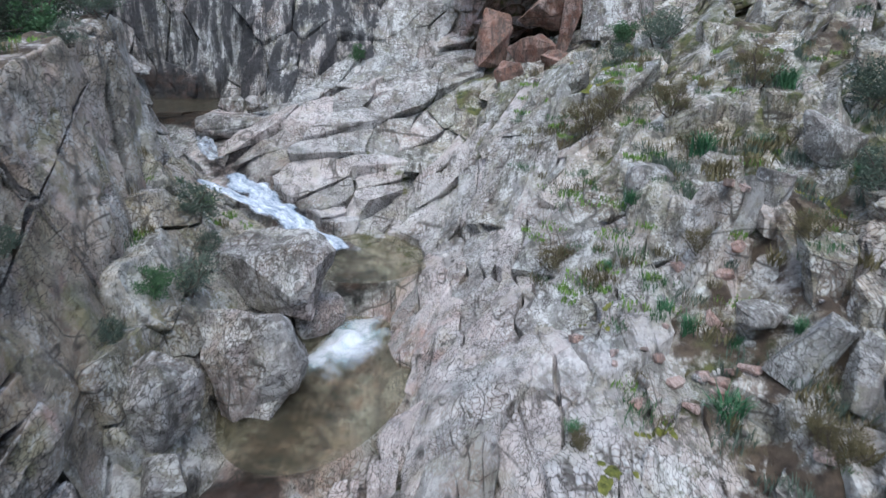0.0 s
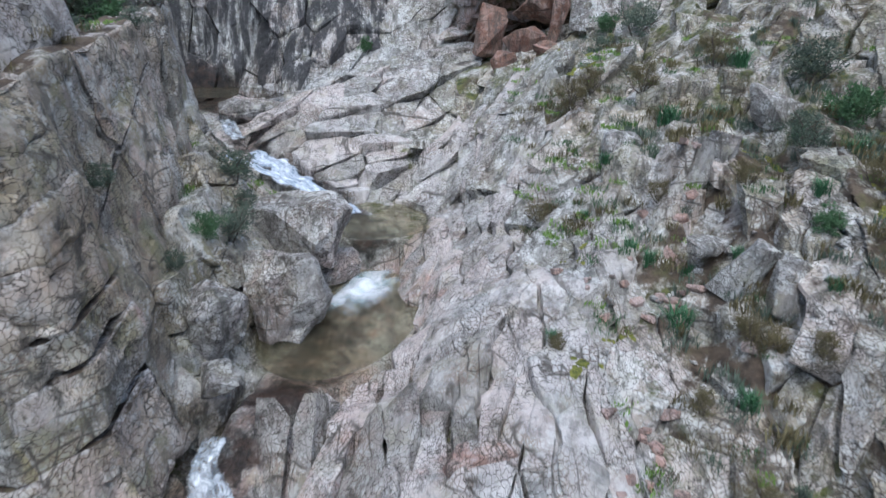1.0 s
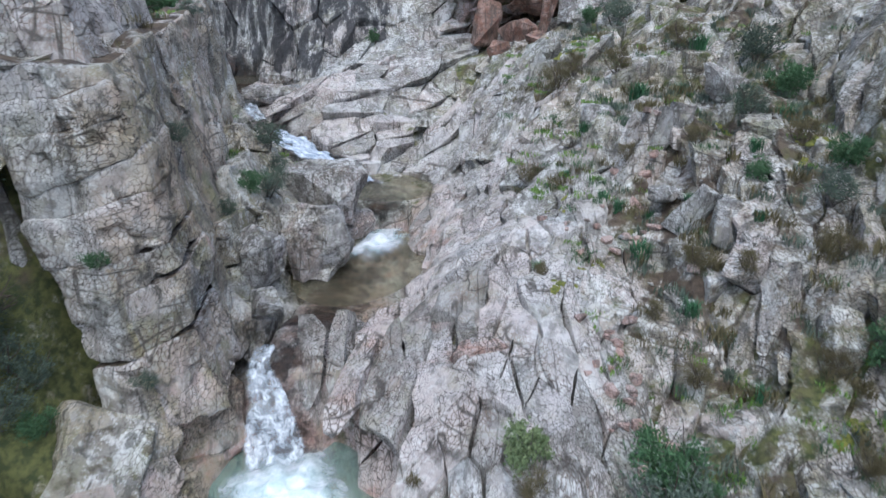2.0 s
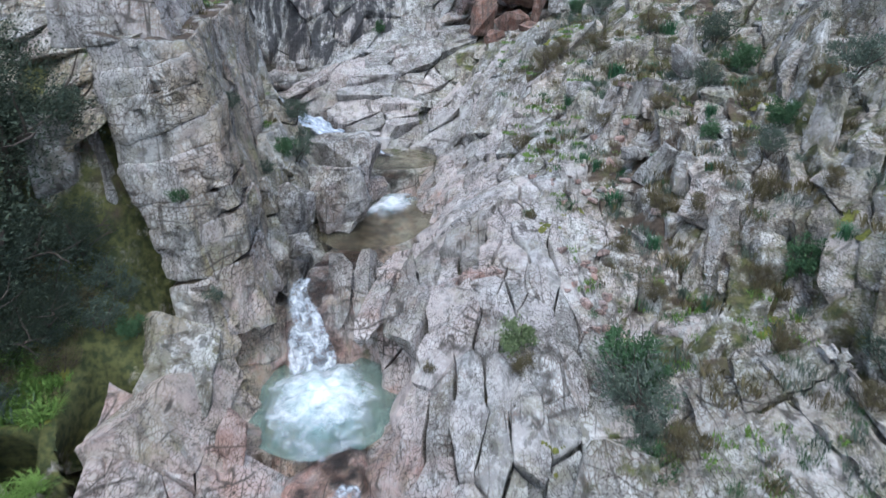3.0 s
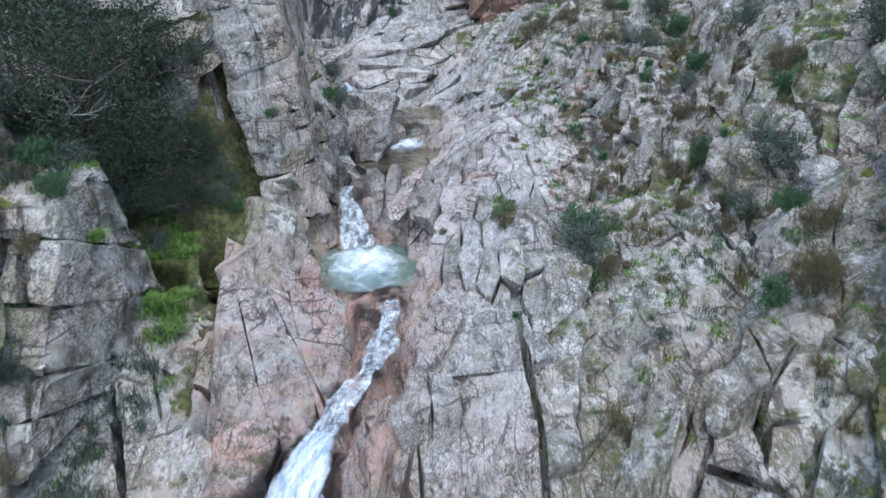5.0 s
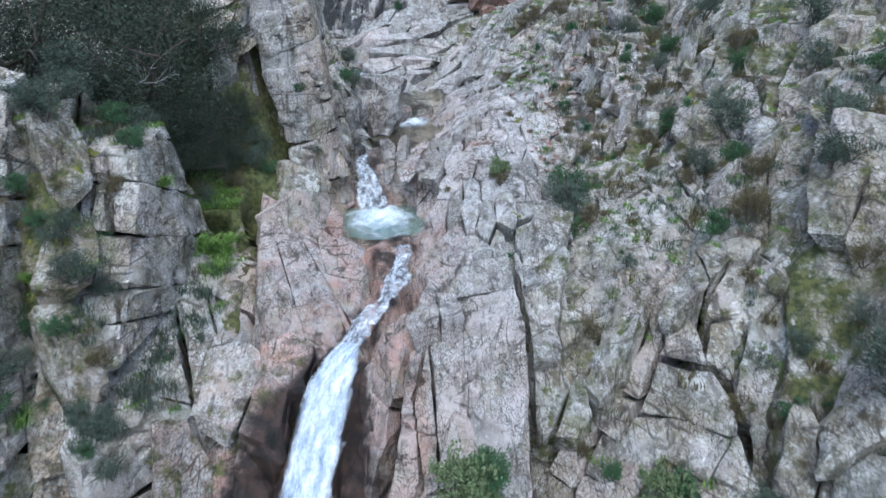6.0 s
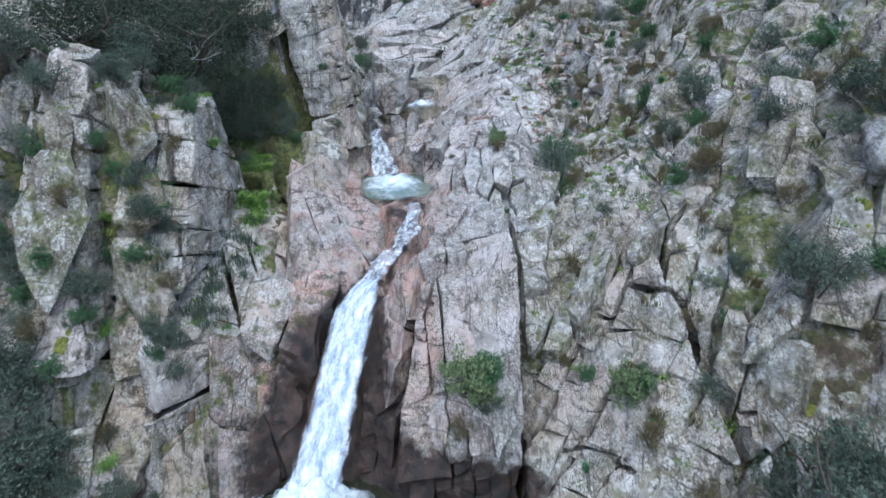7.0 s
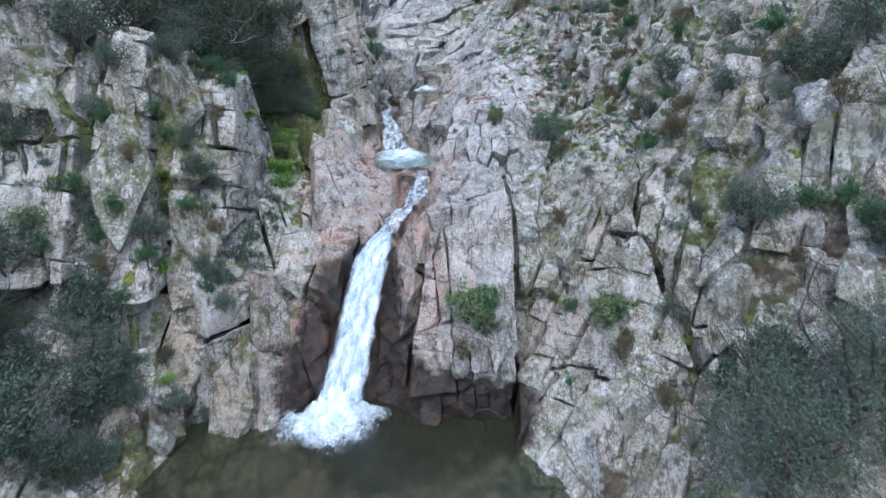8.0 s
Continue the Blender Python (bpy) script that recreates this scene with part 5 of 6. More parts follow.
BRIGHT_LEAF = leaf_material("bright_grass_leaf", (0.110, 0.185, 0.040), (0.205, 0.320, 0.080))
PALE_LEAF = leaf_material("pale_green_leaf", (0.110, 0.150, 0.070), (0.210, 0.260, 0.130))
MOSS, moss_nodes, moss_shader = nodes_of("moss", 0.95)
moss_nodes.links.new(blend(moss_nodes, step(moss_nodes, grain(moss_nodes, 9, 7, 0.7), 0.36, 0.62), (0.060, 0.072, 0.016), (0.235, 0.235, 0.045)), moss_shader.inputs["Base Color"])
relief(moss_nodes, moss_shader, grain(moss_nodes, 40, 5, 0.7), 0.9, 0.03)


def leaves(seed, count, clumps, size, length, width, lift=0.3, droop=0.0, hollow=0.45, ragged=(0.72, 1.12), tuft=(0.07, 0.16)):
    """Vertices and faces of many small leaves, gathered in uneven clumps inside an ellipsoid that stands on z = 0."""
    rng = np.random.default_rng(seed)
    d = rng.normal(size=(clumps, 3))
    d /= np.linalg.norm(d, axis=1, keepdims=True)
    r = hollow + (1 - hollow) * rng.random((clumps, 1)) ** 0.6
    c = d * r * np.array(size) * 0.5 * rng.uniform(*ragged, (clumps, 1))
    c[:, 2] += size[2] * 0.52
    c = c[c[:, 2] > 0.03 * size[2]]
    which = rng.integers(0, len(c), count)
    spread = min(size) * rng.uniform(*tuft, len(c))[which]
    p = c[which] + rng.normal(size=(count, 3)) * spread[:, None] * (1, 1, 0.8)
    a = rng.normal(size=(count, 3)) + (c[which] - (0, 0, size[2] * 0.3)) / max(size) * 1.6
    a[:, 2] += lift
    a /= np.linalg.norm(a, axis=1, keepdims=True)
    s = np.cross(a, rng.normal(size=(count, 3)))
    s /= np.linalg.norm(s, axis=1, keepdims=True) + 1e-9
    ln = length * rng.uniform(0.6, 1.3, (count, 1))
    w = width * rng.uniform(0.7, 1.2, (count, 1))
    fold = np.cross(a, s) * w * 0.25
    v = np.stack([p, p + a * ln * 0.5 + s * w * 0.5 + fold, p + a * ln - (0, 0, droop), p + a * ln * 0.5 - s * w * 0.5 + fold], 1).reshape(-1, 3)
    return v, np.arange(count * 4).reshape(-1, 4)


def branch(bm, a, b, ra, rb, sides=5):
    """A tapered limb between two places."""
    a, b = Vector(a), Vector(b)
    d = (b - a).normalized()
    u = d.orthogonal().normalized()
    w = d.cross(u)
    rings = []
    for p, r in ((a, ra), (b, rb)):
        rings.append([bm.verts.new(p + (u * math.cos(2 * math.pi * k / sides) + w * math.sin(2 * math.pi * k / sides)) * r) for k in range(sides)])
    for k in range(sides):
        bm.faces.new((rings[0][k], rings[0][(k + 1) % sides], rings[1][(k + 1) % sides], rings[1][k]))


def limb(bm, rnd, start, way, length, radius, depth):
    """A bending limb that forks into thinner ones."""
    p, d = Vector(start), Vector(way).normalized()
    steps = 4
    for k in range(steps):
        d = (d + Vector((rnd.gauss(0, 0.18), rnd.gauss(0, 0.18), rnd.gauss(0.06, 0.12)))).normalized()
        q = p + d * length / steps
        branch(bm, p, q, radius * (1 - 0.16 * k), radius * (1 - 0.16 * (k + 1)))
        if depth and k >= 1:
            side = (d + Vector((rnd.gauss(0, 0.7), rnd.gauss(0, 0.7), rnd.gauss(0.1, 0.3)))).normalized()
            limb(bm, rnd, q, side, length * 0.6, radius * 0.45, depth - 1)
        p = q


def shrub(name, label, category, size, leaf, seed, count, clumps, length, width, lift=0.3, stems=3, bark=BARK):
    """A shrub at the origin: its stems and its foliage."""
    rnd = random.Random(seed)
    base = new(name)
    for k in range(stems):
        bm = bmesh.new()
        a = 2 * math.pi * (k + rnd.random() * 0.5) / stems
        limb(bm, rnd, (0, 0, -0.12), (0.5 * math.cos(a), 0.5 * math.sin(a), 0.8), size[2] * 0.85, 0.022 * size[2] + 0.006, 1)
        part("stem", bm, bark, base)
    v, f = leaves(seed, count, clumps, size, length, width, lift, ragged=(0.5, 1.25), tuft=(0.05, 0.13))
    ob = linked("foliage", v.tolist(), f.tolist(), leaf)
    ob.parent = base
    return tagged(base, label, category)


def grass_tuft(label, leaf, seed, blades, height, reach, width, group=""):
    """A tuft of arching strap leaves, built in three runs of blades."""
    rng = random.Random(seed)
    verts, faces = [], []
    for _ in range(blades):
        a, h = rng.uniform(0, 2 * math.pi), height * rng.uniform(0.6, 1.15)
        out, w = reach * rng.uniform(0.3, 1.1), width * rng.uniform(0.7, 1.2)
        ox, oy = rng.gauss(0, reach * 0.22), rng.gauss(0, reach * 0.22)
        side = Vector((-math.sin(a), math.cos(a), 0)) * w * 0.5
        n = len(verts)
        for k in range(5):
            t = k / 4
            p = Vector((ox + math.cos(a) * out * t**1.6, oy + math.sin(a) * out * t**1.6, h * (t - 0.42 * t**3) - 0.05))
            verts += [tuple(p + side * (1 - t) ** 0.6), tuple(p - side * (1 - t) ** 0.6)]
        faces += [(n + 2 * k, n + 2 * k + 1, n + 2 * k + 3, n + 2 * k + 2) for k in range(4)]
    ob = linked("grass_tuft", verts, faces, leaf)
    return tagged(ob, label, "grass", group)


def tree(label, size, trunk, leaf, seed, count, clumps, length, width, spots=0):
    """A tree at the origin: tapered trunk, limbs, an uneven crown of small leaves."""
    rnd = random.Random(seed)
    base = new("tree")
    bm = bmesh.new()
    limb(bm, rnd, (0, 0, -0.3), (0.1, 0.05, 1), size[2] * 0.8, trunk, 0)
    part("trunk", bm, BARK, base)
    for k in range(6):
        bm = bmesh.new()
        a = 2 * math.pi * k / 6 + rnd.random()
        limb(bm, rnd, (0, 0, size[2] * rnd.uniform(0.2, 0.5)), (math.cos(a), math.sin(a), 0.55), size[0] * 0.5, trunk * 0.5, 1)
        part("limb", bm, BARK, base)
    v, f = leaves(seed, count, clumps, size, length, width, 0.25, hollow=0.25, ragged=(0.55, 1.28), tuft=(0.045, 0.11))
    ob = linked("crown", v.tolist(), f.tolist(), leaf)
    ob.parent = base
    return tagged(base, label, "tree")


KINDS = {
    "dark": [shrub("shrub", "dark evergreen shrub rooted in a rock joint", "shrub", (1, 1, 0.9), SHRUB_LEAF, 3 + k, 2600, 46, 0.065, 0.026) for k in range(2)],
    "green": [shrub("shrub", "fresh green leafy shrub growing from the rock", "shrub", (1, 1, 0.85), GREEN_LEAF, 13 + k, 1900, 34, 0.09, 0.035, 0.6) for k in range(2)],
    "grey": [shrub("shrub", "grey-green shrub on a rock ledge", "shrub", (1, 1, 0.9), GREY_LEAF, 23 + k, 2200, 38, 0.07, 0.024, 0.5) for k in range(2)],
    "brown": [shrub("heath_bush", "brownish dry heath bush on the rock", "shrub", (1, 1, 0.85), BROWN_LEAF, 33 + k, 2700, 34, 0.10, 0.012, 1.0, 5) for k in range(2)],
    "pale": [shrub("shrub", "pale green broad-leaved bush", "shrub", (1, 1, 0.8), PALE_LEAF, 43 + k, 1900, 34, 0.09, 0.045, 0.6) for k in range(2)],
    "grass": [grass_tuft("tuft of long arching green strap leaves", GRASS_LEAF, 53 + k, 110, 0.95, 0.55, 0.035, "grass tufts") for k in range(3)],
    "bright": [grass_tuft("low bright green grass tuft", BRIGHT_LEAF, 63 + k, 190, 0.55, 0.60, 0.028, "bright grass") for k in range(3)],
}
USED = {k: 0 for k in KINDS}


def plant(kind, x, y, radius, z=None, lean=(0, 0)):
    """Sets one plant of a kind on the rock, radius metres about."""
    n = USED[kind]
    USED[kind] += 1
    rnd = random.Random(n * 7 + len(kind))
    proto = KINDS[kind][n % len(KINDS[kind])]
    m = pose(x, y, (on_rock(x, y) if z is None else z) - 0.04, lean[0], lean[1], rnd.uniform(0, 360)) @ Matrix.Diagonal((2 * radius, 2 * radius, 2 * radius * rnd.uniform(0.85, 1.1), 1))
    if n < len(KINDS[kind]):
        proto.matrix_world = m
        return proto
    return copy_thing(proto, m)


# the right slope, upstream to downstream
for kind, x, y, r in (
    ("brown", 4.0, 10.9, 0.35), ("grass", 4.4, 10.3, 0.35), ("brown", 5.4, 11.0, 0.4), ("grass", 5.8, 10.7, 0.35), ("dark", 6.6, 9.6, 0.5), ("green", 6.9, 8.6, 0.4),
    ("brown", 3.6, 8.0, 0.3), ("grass", 4.9, 7.4, 0.32), ("brown", 4.6, 7.2, 0.35), ("grass", 5.6, 6.9, 0.35), ("brown", 6.3, 6.6, 0.4), ("grey", 6.0, 5.0, 0.35), ("brown", 4.1, 5.2, 0.35),
    ("grass", 3.9, 4.6, 0.3), ("brown", 3.3, 4.6, 0.3), ("brown", 3.6, 3.4, 0.35), ("grass", 4.4, 3.0, 0.28), ("brown", 5.2, 2.9, 0.35), ("green", 5.7, 2.6, 0.35), ("brown", 4.9, 1.4, 0.3),
    ("dark", 5.9, 0.6, 0.35), ("brown", 5.3, 0.0, 0.35), ("green", 5.9, -0.9, 0.35), ("brown", 6.1, -1.6, 0.4), ("grey", 7.0, -2.6, 0.5), ("dark", 6.4, -3.6, 0.4), ("brown", 7.3, -3.3, 0.45),
    ("brown", 4.4, -5.6, 0.35), ("green", 5.0, -6.2, 0.35), ("brown", 2.0, -5.0, 0.25), ("green", 2.4, -5.6, 0.25), ("dark", 5.4, -5.4, 0.35), ("dark", 5.2, -8.6, 0.55), ("brown", 4.0, -8.6, 0.4),
    ("grey", 3.95, 14.6, 0.65), ("grey", 4.7, 14.3, 0.5), ("brown", 1.95, 15.2, 0.42), ("brown", 2.75, 11.8, 0.5), ("brown", 3.2, 12.1, 0.45),
    ("green", -2.8, 20.3, 0.4), ("green", 4.4, 15.9, 0.4), ("brown", 1.8, 9.3, 0.32), ("grass", 2.98, 9.3, 0.28), ("grass", 2.5, 8.5, 0.22),
    ("grass", 3.05, 7.5, 0.3), ("grass", 3.3, 7.2, 0.3), ("grass", 3.8, 6.9, 0.24), ("grass", 4.35, 6.5, 0.24), ("grass", 3.4, 6.0, 0.42),
    ("dark", 5.9, 8.1, 0.5), ("grey", 5.3, 7.6, 0.3), ("grass", 5.2, 9.9, 0.3), ("grass", 6.1, 8.7, 0.28), ("grass", 6.4, 7.5, 0.3),
    ("grass", 1.6, 6.0, 0.2), ("brown", 1.6, 5.7, 0.24), ("green", 5.3, 6.1, 0.35), ("brown", 5.8, 4.3, 0.36), ("brown", 4.6, 4.5, 0.3),
    ("grass", 5.0, 5.2, 0.25), ("green", 6.5, 5.6, 0.4), ("grey", 7.0, 4.6, 0.5), ("brown", 7.2, 5.8, 0.4), ("dark", 6.5, 0.7, 0.55),
    ("grey", 6.4, 1.4, 0.5), ("green", 7.3, 2.6, 0.45), ("brown", 6.2, 3.2, 0.3), ("brown", 7.8, 3.6, 0.5), ("grass", 6.0, 2.3, 0.3),
    ("green", 2.85, 2.2, 0.62), ("green", 3.05, 1.9, 0.55), ("grey", 2.8, 1.4, 0.62), ("grey", 2.75, 0.9, 0.55), ("green", 2.7, 0.5, 0.5), ("brown", 3.15, 0.5, 0.45),
    ("pale", 0.85, 2.0, 0.36), ("brown", 0.95, 1.5, 0.3), ("brown", -0.5, 2.1, 0.17), ("brown", 0.4, 1.35, 0.2), ("grass", 1.05, -0.1, 0.2),
    ("brown", 5.45, -2.85, 0.55), ("brown", 5.75, -2.5, 0.42), ("green", 4.95, -2.6, 0.45), ("dark", 3.4, -2.1, 0.26), ("brown", 2.4, -3.45, 0.34),
    ("grey", 5.95, -7.2, 0.6), ("dark", 5.7, -6.9, 0.45), ("grey", 6.2, -5.6, 0.35), ("brown", 6.4, -5.0, 0.35), ("brown", 5.1, -3.9, 0.32),
    ("pale", -0.35, -6.05, 0.55), ("green", 0.05, -6.0, 0.5), ("pale", -0.05, -6.25, 0.5), ("dark", 0.1, -6.4, 0.45), ("brown", -0.5, -6.35, 0.4),
    ("green", 3.35, -6.4, 0.45), ("pale", 3.1, -6.3, 0.4), ("brown", 3.25, -7.4, 0.5), ("grass", 2.2, -6.9, 0.26), ("dark", 4.5, -7.0, 0.35),
    ("dark", 8.0, -5.0, 0.9), ("grey", 8.6, -5.6, 0.8), ("dark", 9.0, -4.4, 0.9), ("grey", 7.2, -5.1, 0.5), ("dark", 7.6, -4.2, 0.6),
    ("green", 6.9, -7.5, 0.42), ("green", 7.3, -8.0, 0.4), ("green", 7.6, -8.5, 0.42), ("brown", 7.4, -7.0, 0.45), ("brown", 6.6, -7.9, 0.35),
    ("dark", 7.9, -8.9, 0.7), ("grey", 8.6, -7.6, 0.7), ("brown", 8.1, -3.2, 0.5), ("green", 8.4, -1.6, 0.6), ("grey", 8.2, 0.6, 0.6), ("dark", 9.0, 2.2, 0.8),
):
    plant(kind, x, y, r)

# the left cliff, the green gully and the lower left bank
for kind, x, y, r in (
    ("dark", -4.15, 9.8, 0.4), ("dark", -3.9, 9.3, 0.35), ("grey", -3.85, 8.3, 0.42), ("green", -4.0, 7.6, 0.32), ("dark", -4.2, 6.7, 0.22),
    ("dark", -4.45, 5.6, 0.28), ("grey", -5.1, 8.6, 0.35), ("grey", -5.3, 10.0, 0.4), ("green", -5.9, 9.4, 0.6), ("grey", -6.4, 8.4, 0.6),
    ("dark", -7.2, 9.8, 0.9), ("grey", -6.0, 6.6, 0.45), ("grey", -5.4, 5.8, 0.3), ("green", -4.6, 3.1, 0.2), ("dark", -4.25, 3.0, 0.22),
    ("dark", -6.6, 2.9, 0.5), ("dark", -6.5, 2.4, 0.42), ("brown", -6.2, 2.6, 0.35), ("dark", -7.0, 3.6, 0.6),
    ("bright", -6.2, -0.9, 0.45), ("bright", -6.4, 0.1, 0.55), ("bright", -6.7, 0.6, 0.5), ("bright", -7.0, 0.1, 0.45),
    ("bright", -7.1, 1.6, 0.45), ("dark", -7.2, 2.8, 0.6),
    ("green", -8.55, -3.2, 0.3), ("dark", -8.55, -2.4, 0.4), ("green", -8.55, -4.2, 0.3), ("bright", -8.55, -3.7, 0.3), ("dark", -10.35, -4.2, 0.4), ("green", -10.35, -5.0, 0.38), ("bright", -10.3, -3.5, 0.3), ("bright", -8.4, -5.2, 0.35), ("green", -7.7, -4.6, 0.3), ("bright", -7.6, -3.6, 0.3), ("green", -9.0, -6.3, 0.4), ("bright", -8.2, -6.6, 0.35), ("dark", -7.9, -6.9, 0.4), ("green", -7.5, -6.6, 0.3),
    ("dark", -9.9, -4.4, 0.5), ("dark", -9.8, -6.2, 0.55), ("dark", -8.5, -4.9, 0.4), ("grey", -8.4, -2.4, 0.4), ("dark", -8.3, -1.4, 0.4), ("green", -9.9, -3.6, 0.4),
    ("dark", -7.3, -6.4, 0.35), ("brown", -7.0, -4.7, 0.3), ("brown", -7.4, -2.2, 0.3), ("green", -7.2, -1.6, 0.3), ("dark", -11.4, -6.6, 0.8), ("dark", -11.8, -4.6, 0.8), ("dark", -10.4, -9.9, 1.0), ("dark", -11.6, -8.4, 1.0),
    ("bright", -6.3, -0.2, 0.4), ("bright", -6.6, -0.5, 0.45), ("bright", -6.0, 0.2, 0.35), ("bright", -6.5, 0.5, 0.4), 
    ("bright", -6.2, 0.9, 0.35), ("bright", -6.8, 1.0, 0.4), 
    ("bright", -6.9, -1.2, 0.3), ("bright", -6.6, 1.7, 0.3), ("dark", -7.3, 1.9, 0.6), ("brown", -7.0, 1.2, 0.4), ("brown", -7.7, 0.6, 0.5),
    ("green", -7.9, -0.8, 0.42), ("green", -8.0, -0.4, 0.36), ("dark", -8.0, -3.5, 0.5), ("dark", -7.6, -3.9, 0.42), ("grey", -7.4, -3.4, 0.35),
    ("dark", -7.0, -5.2, 0.48), ("grey", -6.8, -5.5, 0.3), ("green", -7.1, -5.6, 0.25), ("brown", -9.2, -3.4, 0.4), ("green", -8.9, -3.0, 0.3),
    ("grey", -10.2, -3.4, 0.6), ("grey", -9.8, -2.8, 0.5), ("dark", -10.8, -2.6, 0.7), ("dark", -12.0, -3.0, 0.8), ("grey", -11.6, -1.8, 0.7),
    ("pale", -11.0, -5.9, 0.5), ("green", -10.7, -6.2, 0.4), ("dark", -9.6, -7.6, 0.8), ("dark", -9.1, -7.4, 0.6), ("dark", -10.9, -7.5, 0.8),
    ("dark", -9.5, -9.2, 0.9), ("dark", -10.6, -8.8, 0.9), ("grey", -9.0, -8.6, 0.5), ("green", -8.5, -5.6, 0.35), ("green", -9.2, -5.4, 0.35), ("dark", -9.9, -5.2, 0.5),
    ("brown", -8.3, -6.2, 0.4), ("green", -8.0, -4.8, 0.3), ("dark", -9.4, -7.1, 0.7), ("dark", -9.0, -7.0, 0.7), ("dark", -9.7, -6.8, 0.8), ("dark", -10.0, -5.0, 0.6), ("green", -9.8, -5.4, 0.4), ("brown", -8.9, -4.6, 0.4), ("dark", -8.6, -5.3, 0.45), ("dark", -8.7, -7.3, 0.55), ("dark", -9.8, -6.4, 0.6), ("grey", -9.8, -5.7, 0.45), ("brown", -8.2, -7.1, 0.4), ("brown", -9.4, -5.9, 0.45), ("dark", -7.2, -5.15, 0.45), ("dark", -5.9, 2.4, 0.35), ("dark", -6.1, 2.9, 0.45), ("dark", -5.75, 2.9, 0.3), ("dark", -6.9, 0.9, 0.4), ("brown", -7.3, 0.2, 0.45), ("dark", -7.6, -0.3, 0.4), ("dark", -8.5, 0.3, 0.6), ("dark", -8.9, -0.4, 0.6), ("green", -5.5, 2.5, 0.3), ("dark", -6.5, 3.6, 0.5), ("dark", -7.4, 3.9, 0.6), ("dark", -7.9, 0.4, 0.55), ("dark", -7.7, 1.1, 0.55), ("dark", -8.2, 1.5, 0.7), ("dark", -7.2, 2.2, 0.5), ("dark", -6.6, 2.0, 0.4), ("brown", -6.3, 1.7, 0.35), ("dark", -8.2, -0.1, 0.45), ("dark", -7.4, 2.9, 0.6), ("green", -7.9, 0.0, 0.35), ("dark", -9.3, 0.6, 0.8), ("dark", -8.6, 3.4, 0.9), ("brown", -6.9, 2.5, 0.4),
):
    plant(kind, x, y, r)

oak = tree("dark evergreen oak leaning over the gully", (4.2, 4.0, 4.4), 0.14, DARK_LEAF, 5, 17000, 120, 0.085, 0.04)
oak.matrix_world = pose(-8.2, 1.7, on_ground(-8.2, 1.7) - 0.1, 0, 0, 30)
for x, y, k, turn in ((-7.6, 3.4, 0.72, 110), (-7.5, 2.0, 0.55, 160), (-6.6, 2.1, 0.32, 40), (-7.1, 1.5, 0.40, 220), (-6.4, 3.1, 0.30, 80), (-8.0, 0.6, 0.5, 310), (-6.6, 9.6, 0.42, 75), (-10.6, 0.2, 0.9, 200), (-10.3, 4.5, 1.0, 60), (-8.3, 12.6, 0.75, 20), (-10.0, 10.5, 0.95, 250), (-10.5, 15.5, 0.9, 300), (9.8, 6.5, 0.8, 140), (-9.7, -7.7, 0.36, 15), (-10.7, -8.9, 0.42, 95), (-9.4, -9.5, 0.36, 190), (-11.6, -7.4, 0.4, 280)):
    copy_thing(oak, pose(x, y, on_ground(x, y) - 0.2, 0, 0, turn) @ Matrix.Scale(k, 4))
ash = tree("grey-green tree over the bank of the plunge pool", (3.4, 3.2, 3.6), 0.11, GREY_LEAF, 9, 12000, 90, 0.075, 0.03)
ash.matrix_world = pose(5.1, -11.3, on_ground(5.1, -11.3) - 0.1, 0, 0, 10)
copy_thing(ash, pose(6.5, -10.9, on_ground(6.5, -10.9) - 0.1, 0, 0, 130) @ Matrix.Scale(0.95, 4))
plant("pale", 4.0, -11.7, 0.8)
plant("dark", 5.6, -9.6, 0.8)

bm = bmesh.new()
rnd = random.Random(8)
for k in range(5):
    limb(bm, rnd, (0, 0, 0), (rnd.uniform(0.2, 1), rnd.uniform(-0.8, 0.1), rnd.uniform(-0.1, 0.4)), 1.3, 0.018, 2)
dead = part("dead_branch", bm, DEADWOOD)
dead.matrix_world = pose(-7.5, -0.1, 11.1, 0, 0, 0) @ Matrix.Scale(0.45, 4)
tagged(dead, "bare grey dead branches hanging from the oak", "branch")


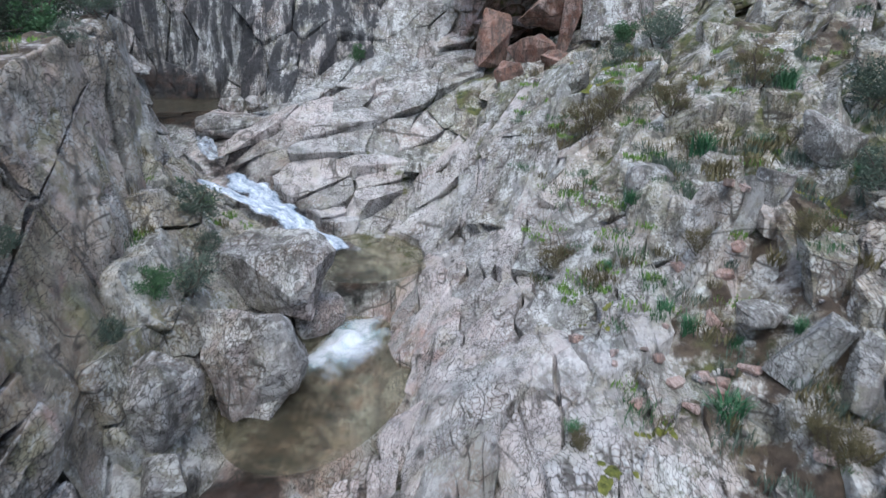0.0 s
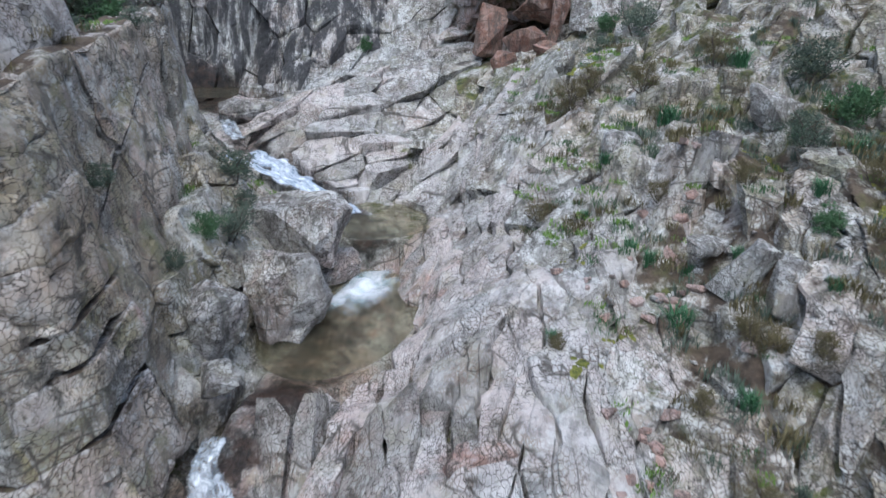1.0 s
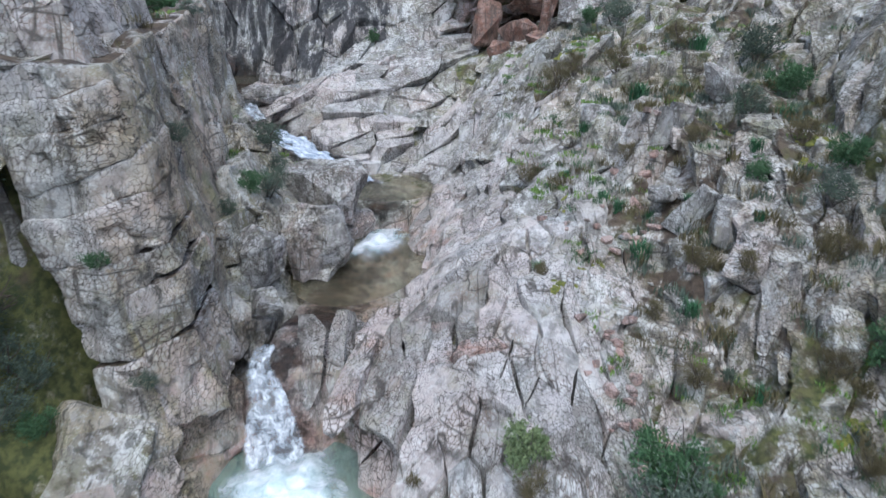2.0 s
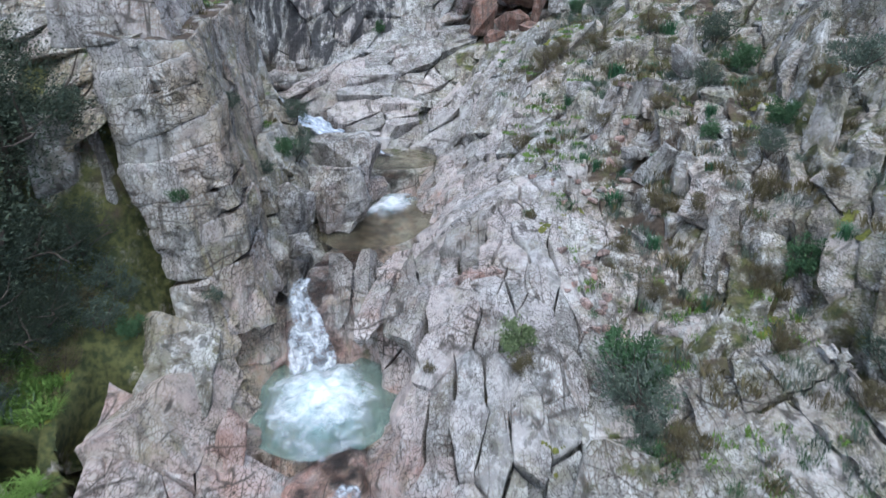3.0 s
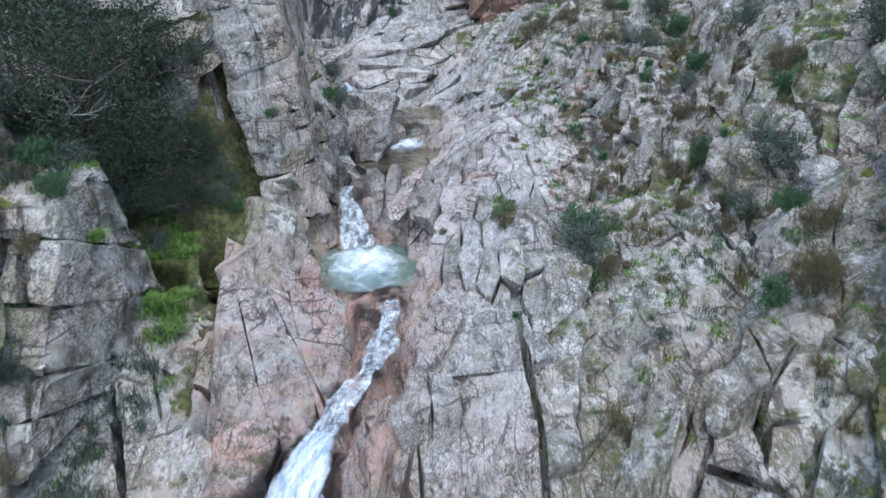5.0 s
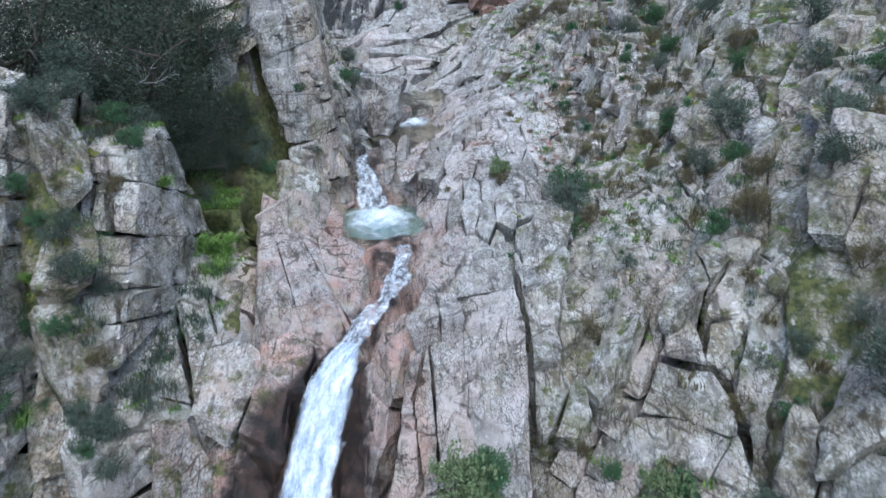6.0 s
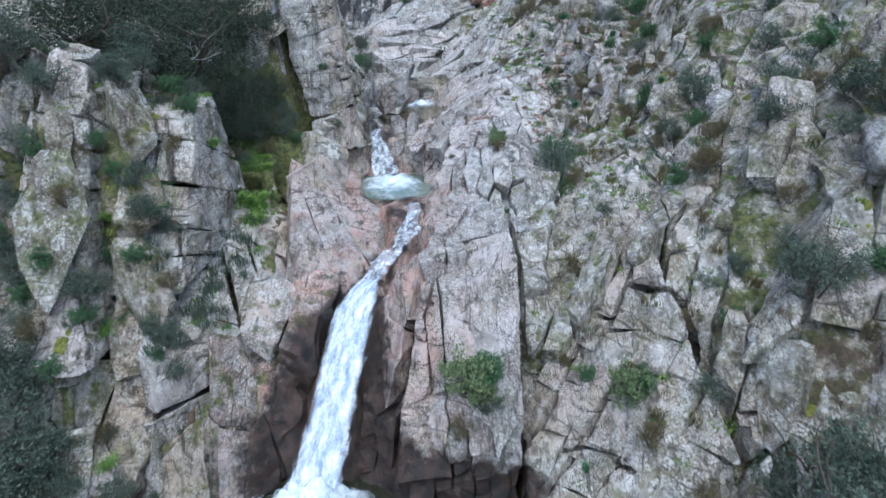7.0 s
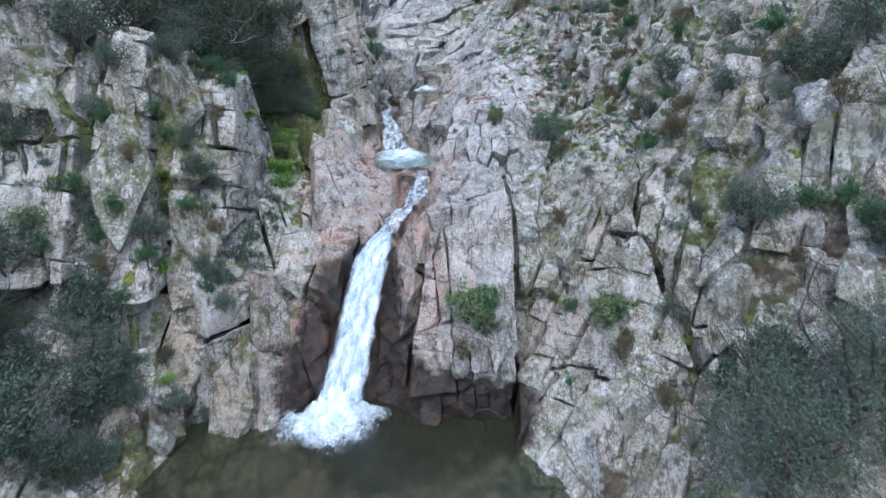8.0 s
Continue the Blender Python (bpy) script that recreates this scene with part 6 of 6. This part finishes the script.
def moss_cushion(x, y, r, seed):
    """A patch of small bumpy moss lobes that hug the rock."""
    rng = random.Random(seed)
    rings, spokes, verts, faces = 4, 12, [], []
    tops = [on_rock(x + dx * r, y + dy * r) for dx, dy in ((0.6, 0), (-0.6, 0), (0, 0.6), (0, -0.6))]
    if max(tops) - min(tops) > 1.3 * r:
        return
    for lobe in range(1):
        a, t = rng.uniform(0, 2 * math.pi), 0.55 * r * rng.random() ** 0.6 * (lobe > 0)
        cx, cy, lr = x + t * math.cos(a), y + t * math.sin(a) * 0.7, r * (0.5 if lobe == 0 else rng.uniform(0.22, 0.42))
        mid = on_rock(cx, cy)
        base = len(verts)
        for i in range(rings):
            for j in range(spokes):
                a = 2 * math.pi * j / spokes
                k = lr * (i + 0.15) / (rings - 1) * (1 + 0.7 * noise.noise(Vector((math.cos(a) * 1.8, math.sin(a) * 1.8, seed + lobe))))
                px, py = cx + k * math.cos(a), cy + k * math.sin(a)
                z = max(mid - 0.6 * lr, min(mid + 0.4 * lr, on_rock(px, py)))
                verts.append((px, py, z + 0.3 * lr * (1 - (i / (rings - 1)) ** 2) * (1 + noise.noise(Vector((px * 14, py * 14, 0)))) - (0.03 if i == rings - 1 else 0)))
        for i in range(rings - 1):
            for j in range(spokes):
                faces.append(tuple(base + q for q in (i * spokes + j, i * spokes + (j + 1) % spokes, (i + 1) * spokes + (j + 1) % spokes, (i + 1) * spokes + j)))
        faces.append(tuple(range(base, base + spokes)))
    tagged(linked("moss_cushion", verts, faces, MOSS, smooth=True), "yellow-green moss cushion on the granite", "moss", "moss cushions")


for k, (x, y, r) in enumerate((
    (1.9, 5.3, 0.3), (2.6, 5.9, 0.2), (4.35, 8.45, 0.2), (3.3, 14.2, 0.4), (3.0, 13.2, 0.35), (-6.7, 1.3, 0.5),
    (-6.4, 0.9, 0.4), (-6.9, 0.2, 0.35), (3.5, -2.3, 0.18), (5.8, 1.9, 0.35), (6.2, 2.6, 0.3), (6.75, -0.45, 0.22), (5.2, 2.2, 0.3), (-7.9, -2.2, 0.3),
    (-8.2, -1.6, 0.3), (-8.4, -3.5, 0.4), (-9.1, -4.1, 0.4), (-9.5, -5.3, 0.45), (-8.9, -5.9, 0.4), (-7.9, -5.6, 0.35), (6.0, -8.2, 0.5), (5.2, -7.4, 0.35), (7.0, -1.2, 0.35), (6.4, 0.2, 0.3), (-9.0, -4.6, 0.3), (-7.5, -6.0, 0.25), (5.6, 8.6, 0.3), (6.3, 6.4, 0.3), (2.2, 7.6, 0.2), (7.0, -6.7, 0.3), (3.9, -3.1, 0.25), (-5.6, 4.7, 0.25), (1.3, 0.3, 0.14),
)):
    for lobe in range(8):
        a, t = 2.1 * lobe + k, ((0.5 + 0.12 * lobe) * r if lobe else 0.0)
        moss_cushion(x + t * math.cos(a), y + 0.8 * t * math.sin(a), r * (0.8 if lobe == 0 else 0.30 + 0.15 * (lobe % 3)), 9 * k + lobe)


# ---- small plants that fill the joints ----
def joint_plants(name, label, leaf, seed, count, height, wide, spots):
    """Scattered tufts of small blades in the joints and on ledges, as one cover."""
    rng = random.Random(seed)
    verts, faces = [], []
    for _ in range(count):
        x0, x1, y0, y1 = spots[rng.randrange(len(spots))]
        x, y = rng.uniform(x0, x1), rng.uniform(y0, y1)
        z, low = on_rock(x, y), min(on_rock(x + 0.25, y), on_rock(x - 0.25, y), on_rock(x, y + 0.25), on_rock(x, y - 0.25))
        if z > low + 0.22:
            continue
        r = rng.uniform(0.08, 0.30)
        for _ in range(int(26 + 120 * r)):
            a, t = rng.uniform(0, 2 * math.pi), r * rng.random() ** 0.5
            px, py = x + t * math.cos(a), y + t * math.sin(a)
            h = height * rng.uniform(0.5, 1.3)
            b, lean = rng.uniform(0, 2 * math.pi), rng.uniform(0.1, 0.8) * h
            side = Vector((-math.sin(b), math.cos(b), 0)) * wide * rng.uniform(0.6, 1.2)
            foot, tip = Vector((px, py, z - 0.03)), Vector((px + lean * math.cos(b), py + lean * math.sin(b), z + h))
            n = len(verts)
            mid = foot.lerp(tip, 0.5) + Vector((0, 0, h * 0.12))
            verts += [tuple(foot), tuple(mid + side), tuple(tip), tuple(mid - side)]
            faces.append((n, n + 1, n + 2, n + 3))
    tagged(linked(name, verts, faces, leaf), label, "plants", kind="stuff")


SLOPE = ((2.2, 8.5, 3, 14), (3.0, 8.5, -3, 4), (2.0, 8.0, -9, -3), (1.5, 4.5, 8, 16))
BANK = ((-11, -6.5, -8, -1), (-9.5, -5.6, -6, 2.5), (-8, -4.2, 5, 12))
joint_plants("dry_grass", "dry brown grass in the granite joints", BROWN_LEAF, 5, 480, 0.15, 0.007, SLOPE + BANK)
joint_plants("green_undergrowth", "small green herbs and grass in the granite joints", GREEN_LEAF, 6, 520, 0.11, 0.007, SLOPE + BANK)
joint_plants("olive_undergrowth", "low olive cushions on the ledges", BRIGHT_LEAF, 7, 620, 0.07, 0.014, SLOPE + BANK)
joint_plants("bank_undergrowth", "dark green herbs filling clefts of the cliff", SHRUB_LEAF, 8, 620, 0.20, 0.012, ((-12, -6.5, -9, -1), (-9.5, -6.0, -7, 1), (-12, -7.5, -7, -4)))
joint_plants("slope_undergrowth", "grey-green herbs filling joints of the slope", GREY_LEAF, 9, 380, 0.16, 0.010, ((3.2, 9.0, 2, 13), (4.5, 9.0, -9, 2)))
joint_plants("gully_grass", "bright green grass and moss carpeting the shaded gully", BRIGHT_LEAF, 11, 380, 0.11, 0.018, ((-7.3, -6.0, -0.7, 1.6), (-6.9, -6.1, -0.4, 1.0)))
joint_plants("heath_undergrowth", "low brown heath in hollows of the slope", BROWN_LEAF, 12, 150, 0.18, 0.016, ((3.2, 8.5, -8, 12), (4.0, 8.0, 2, 8)))
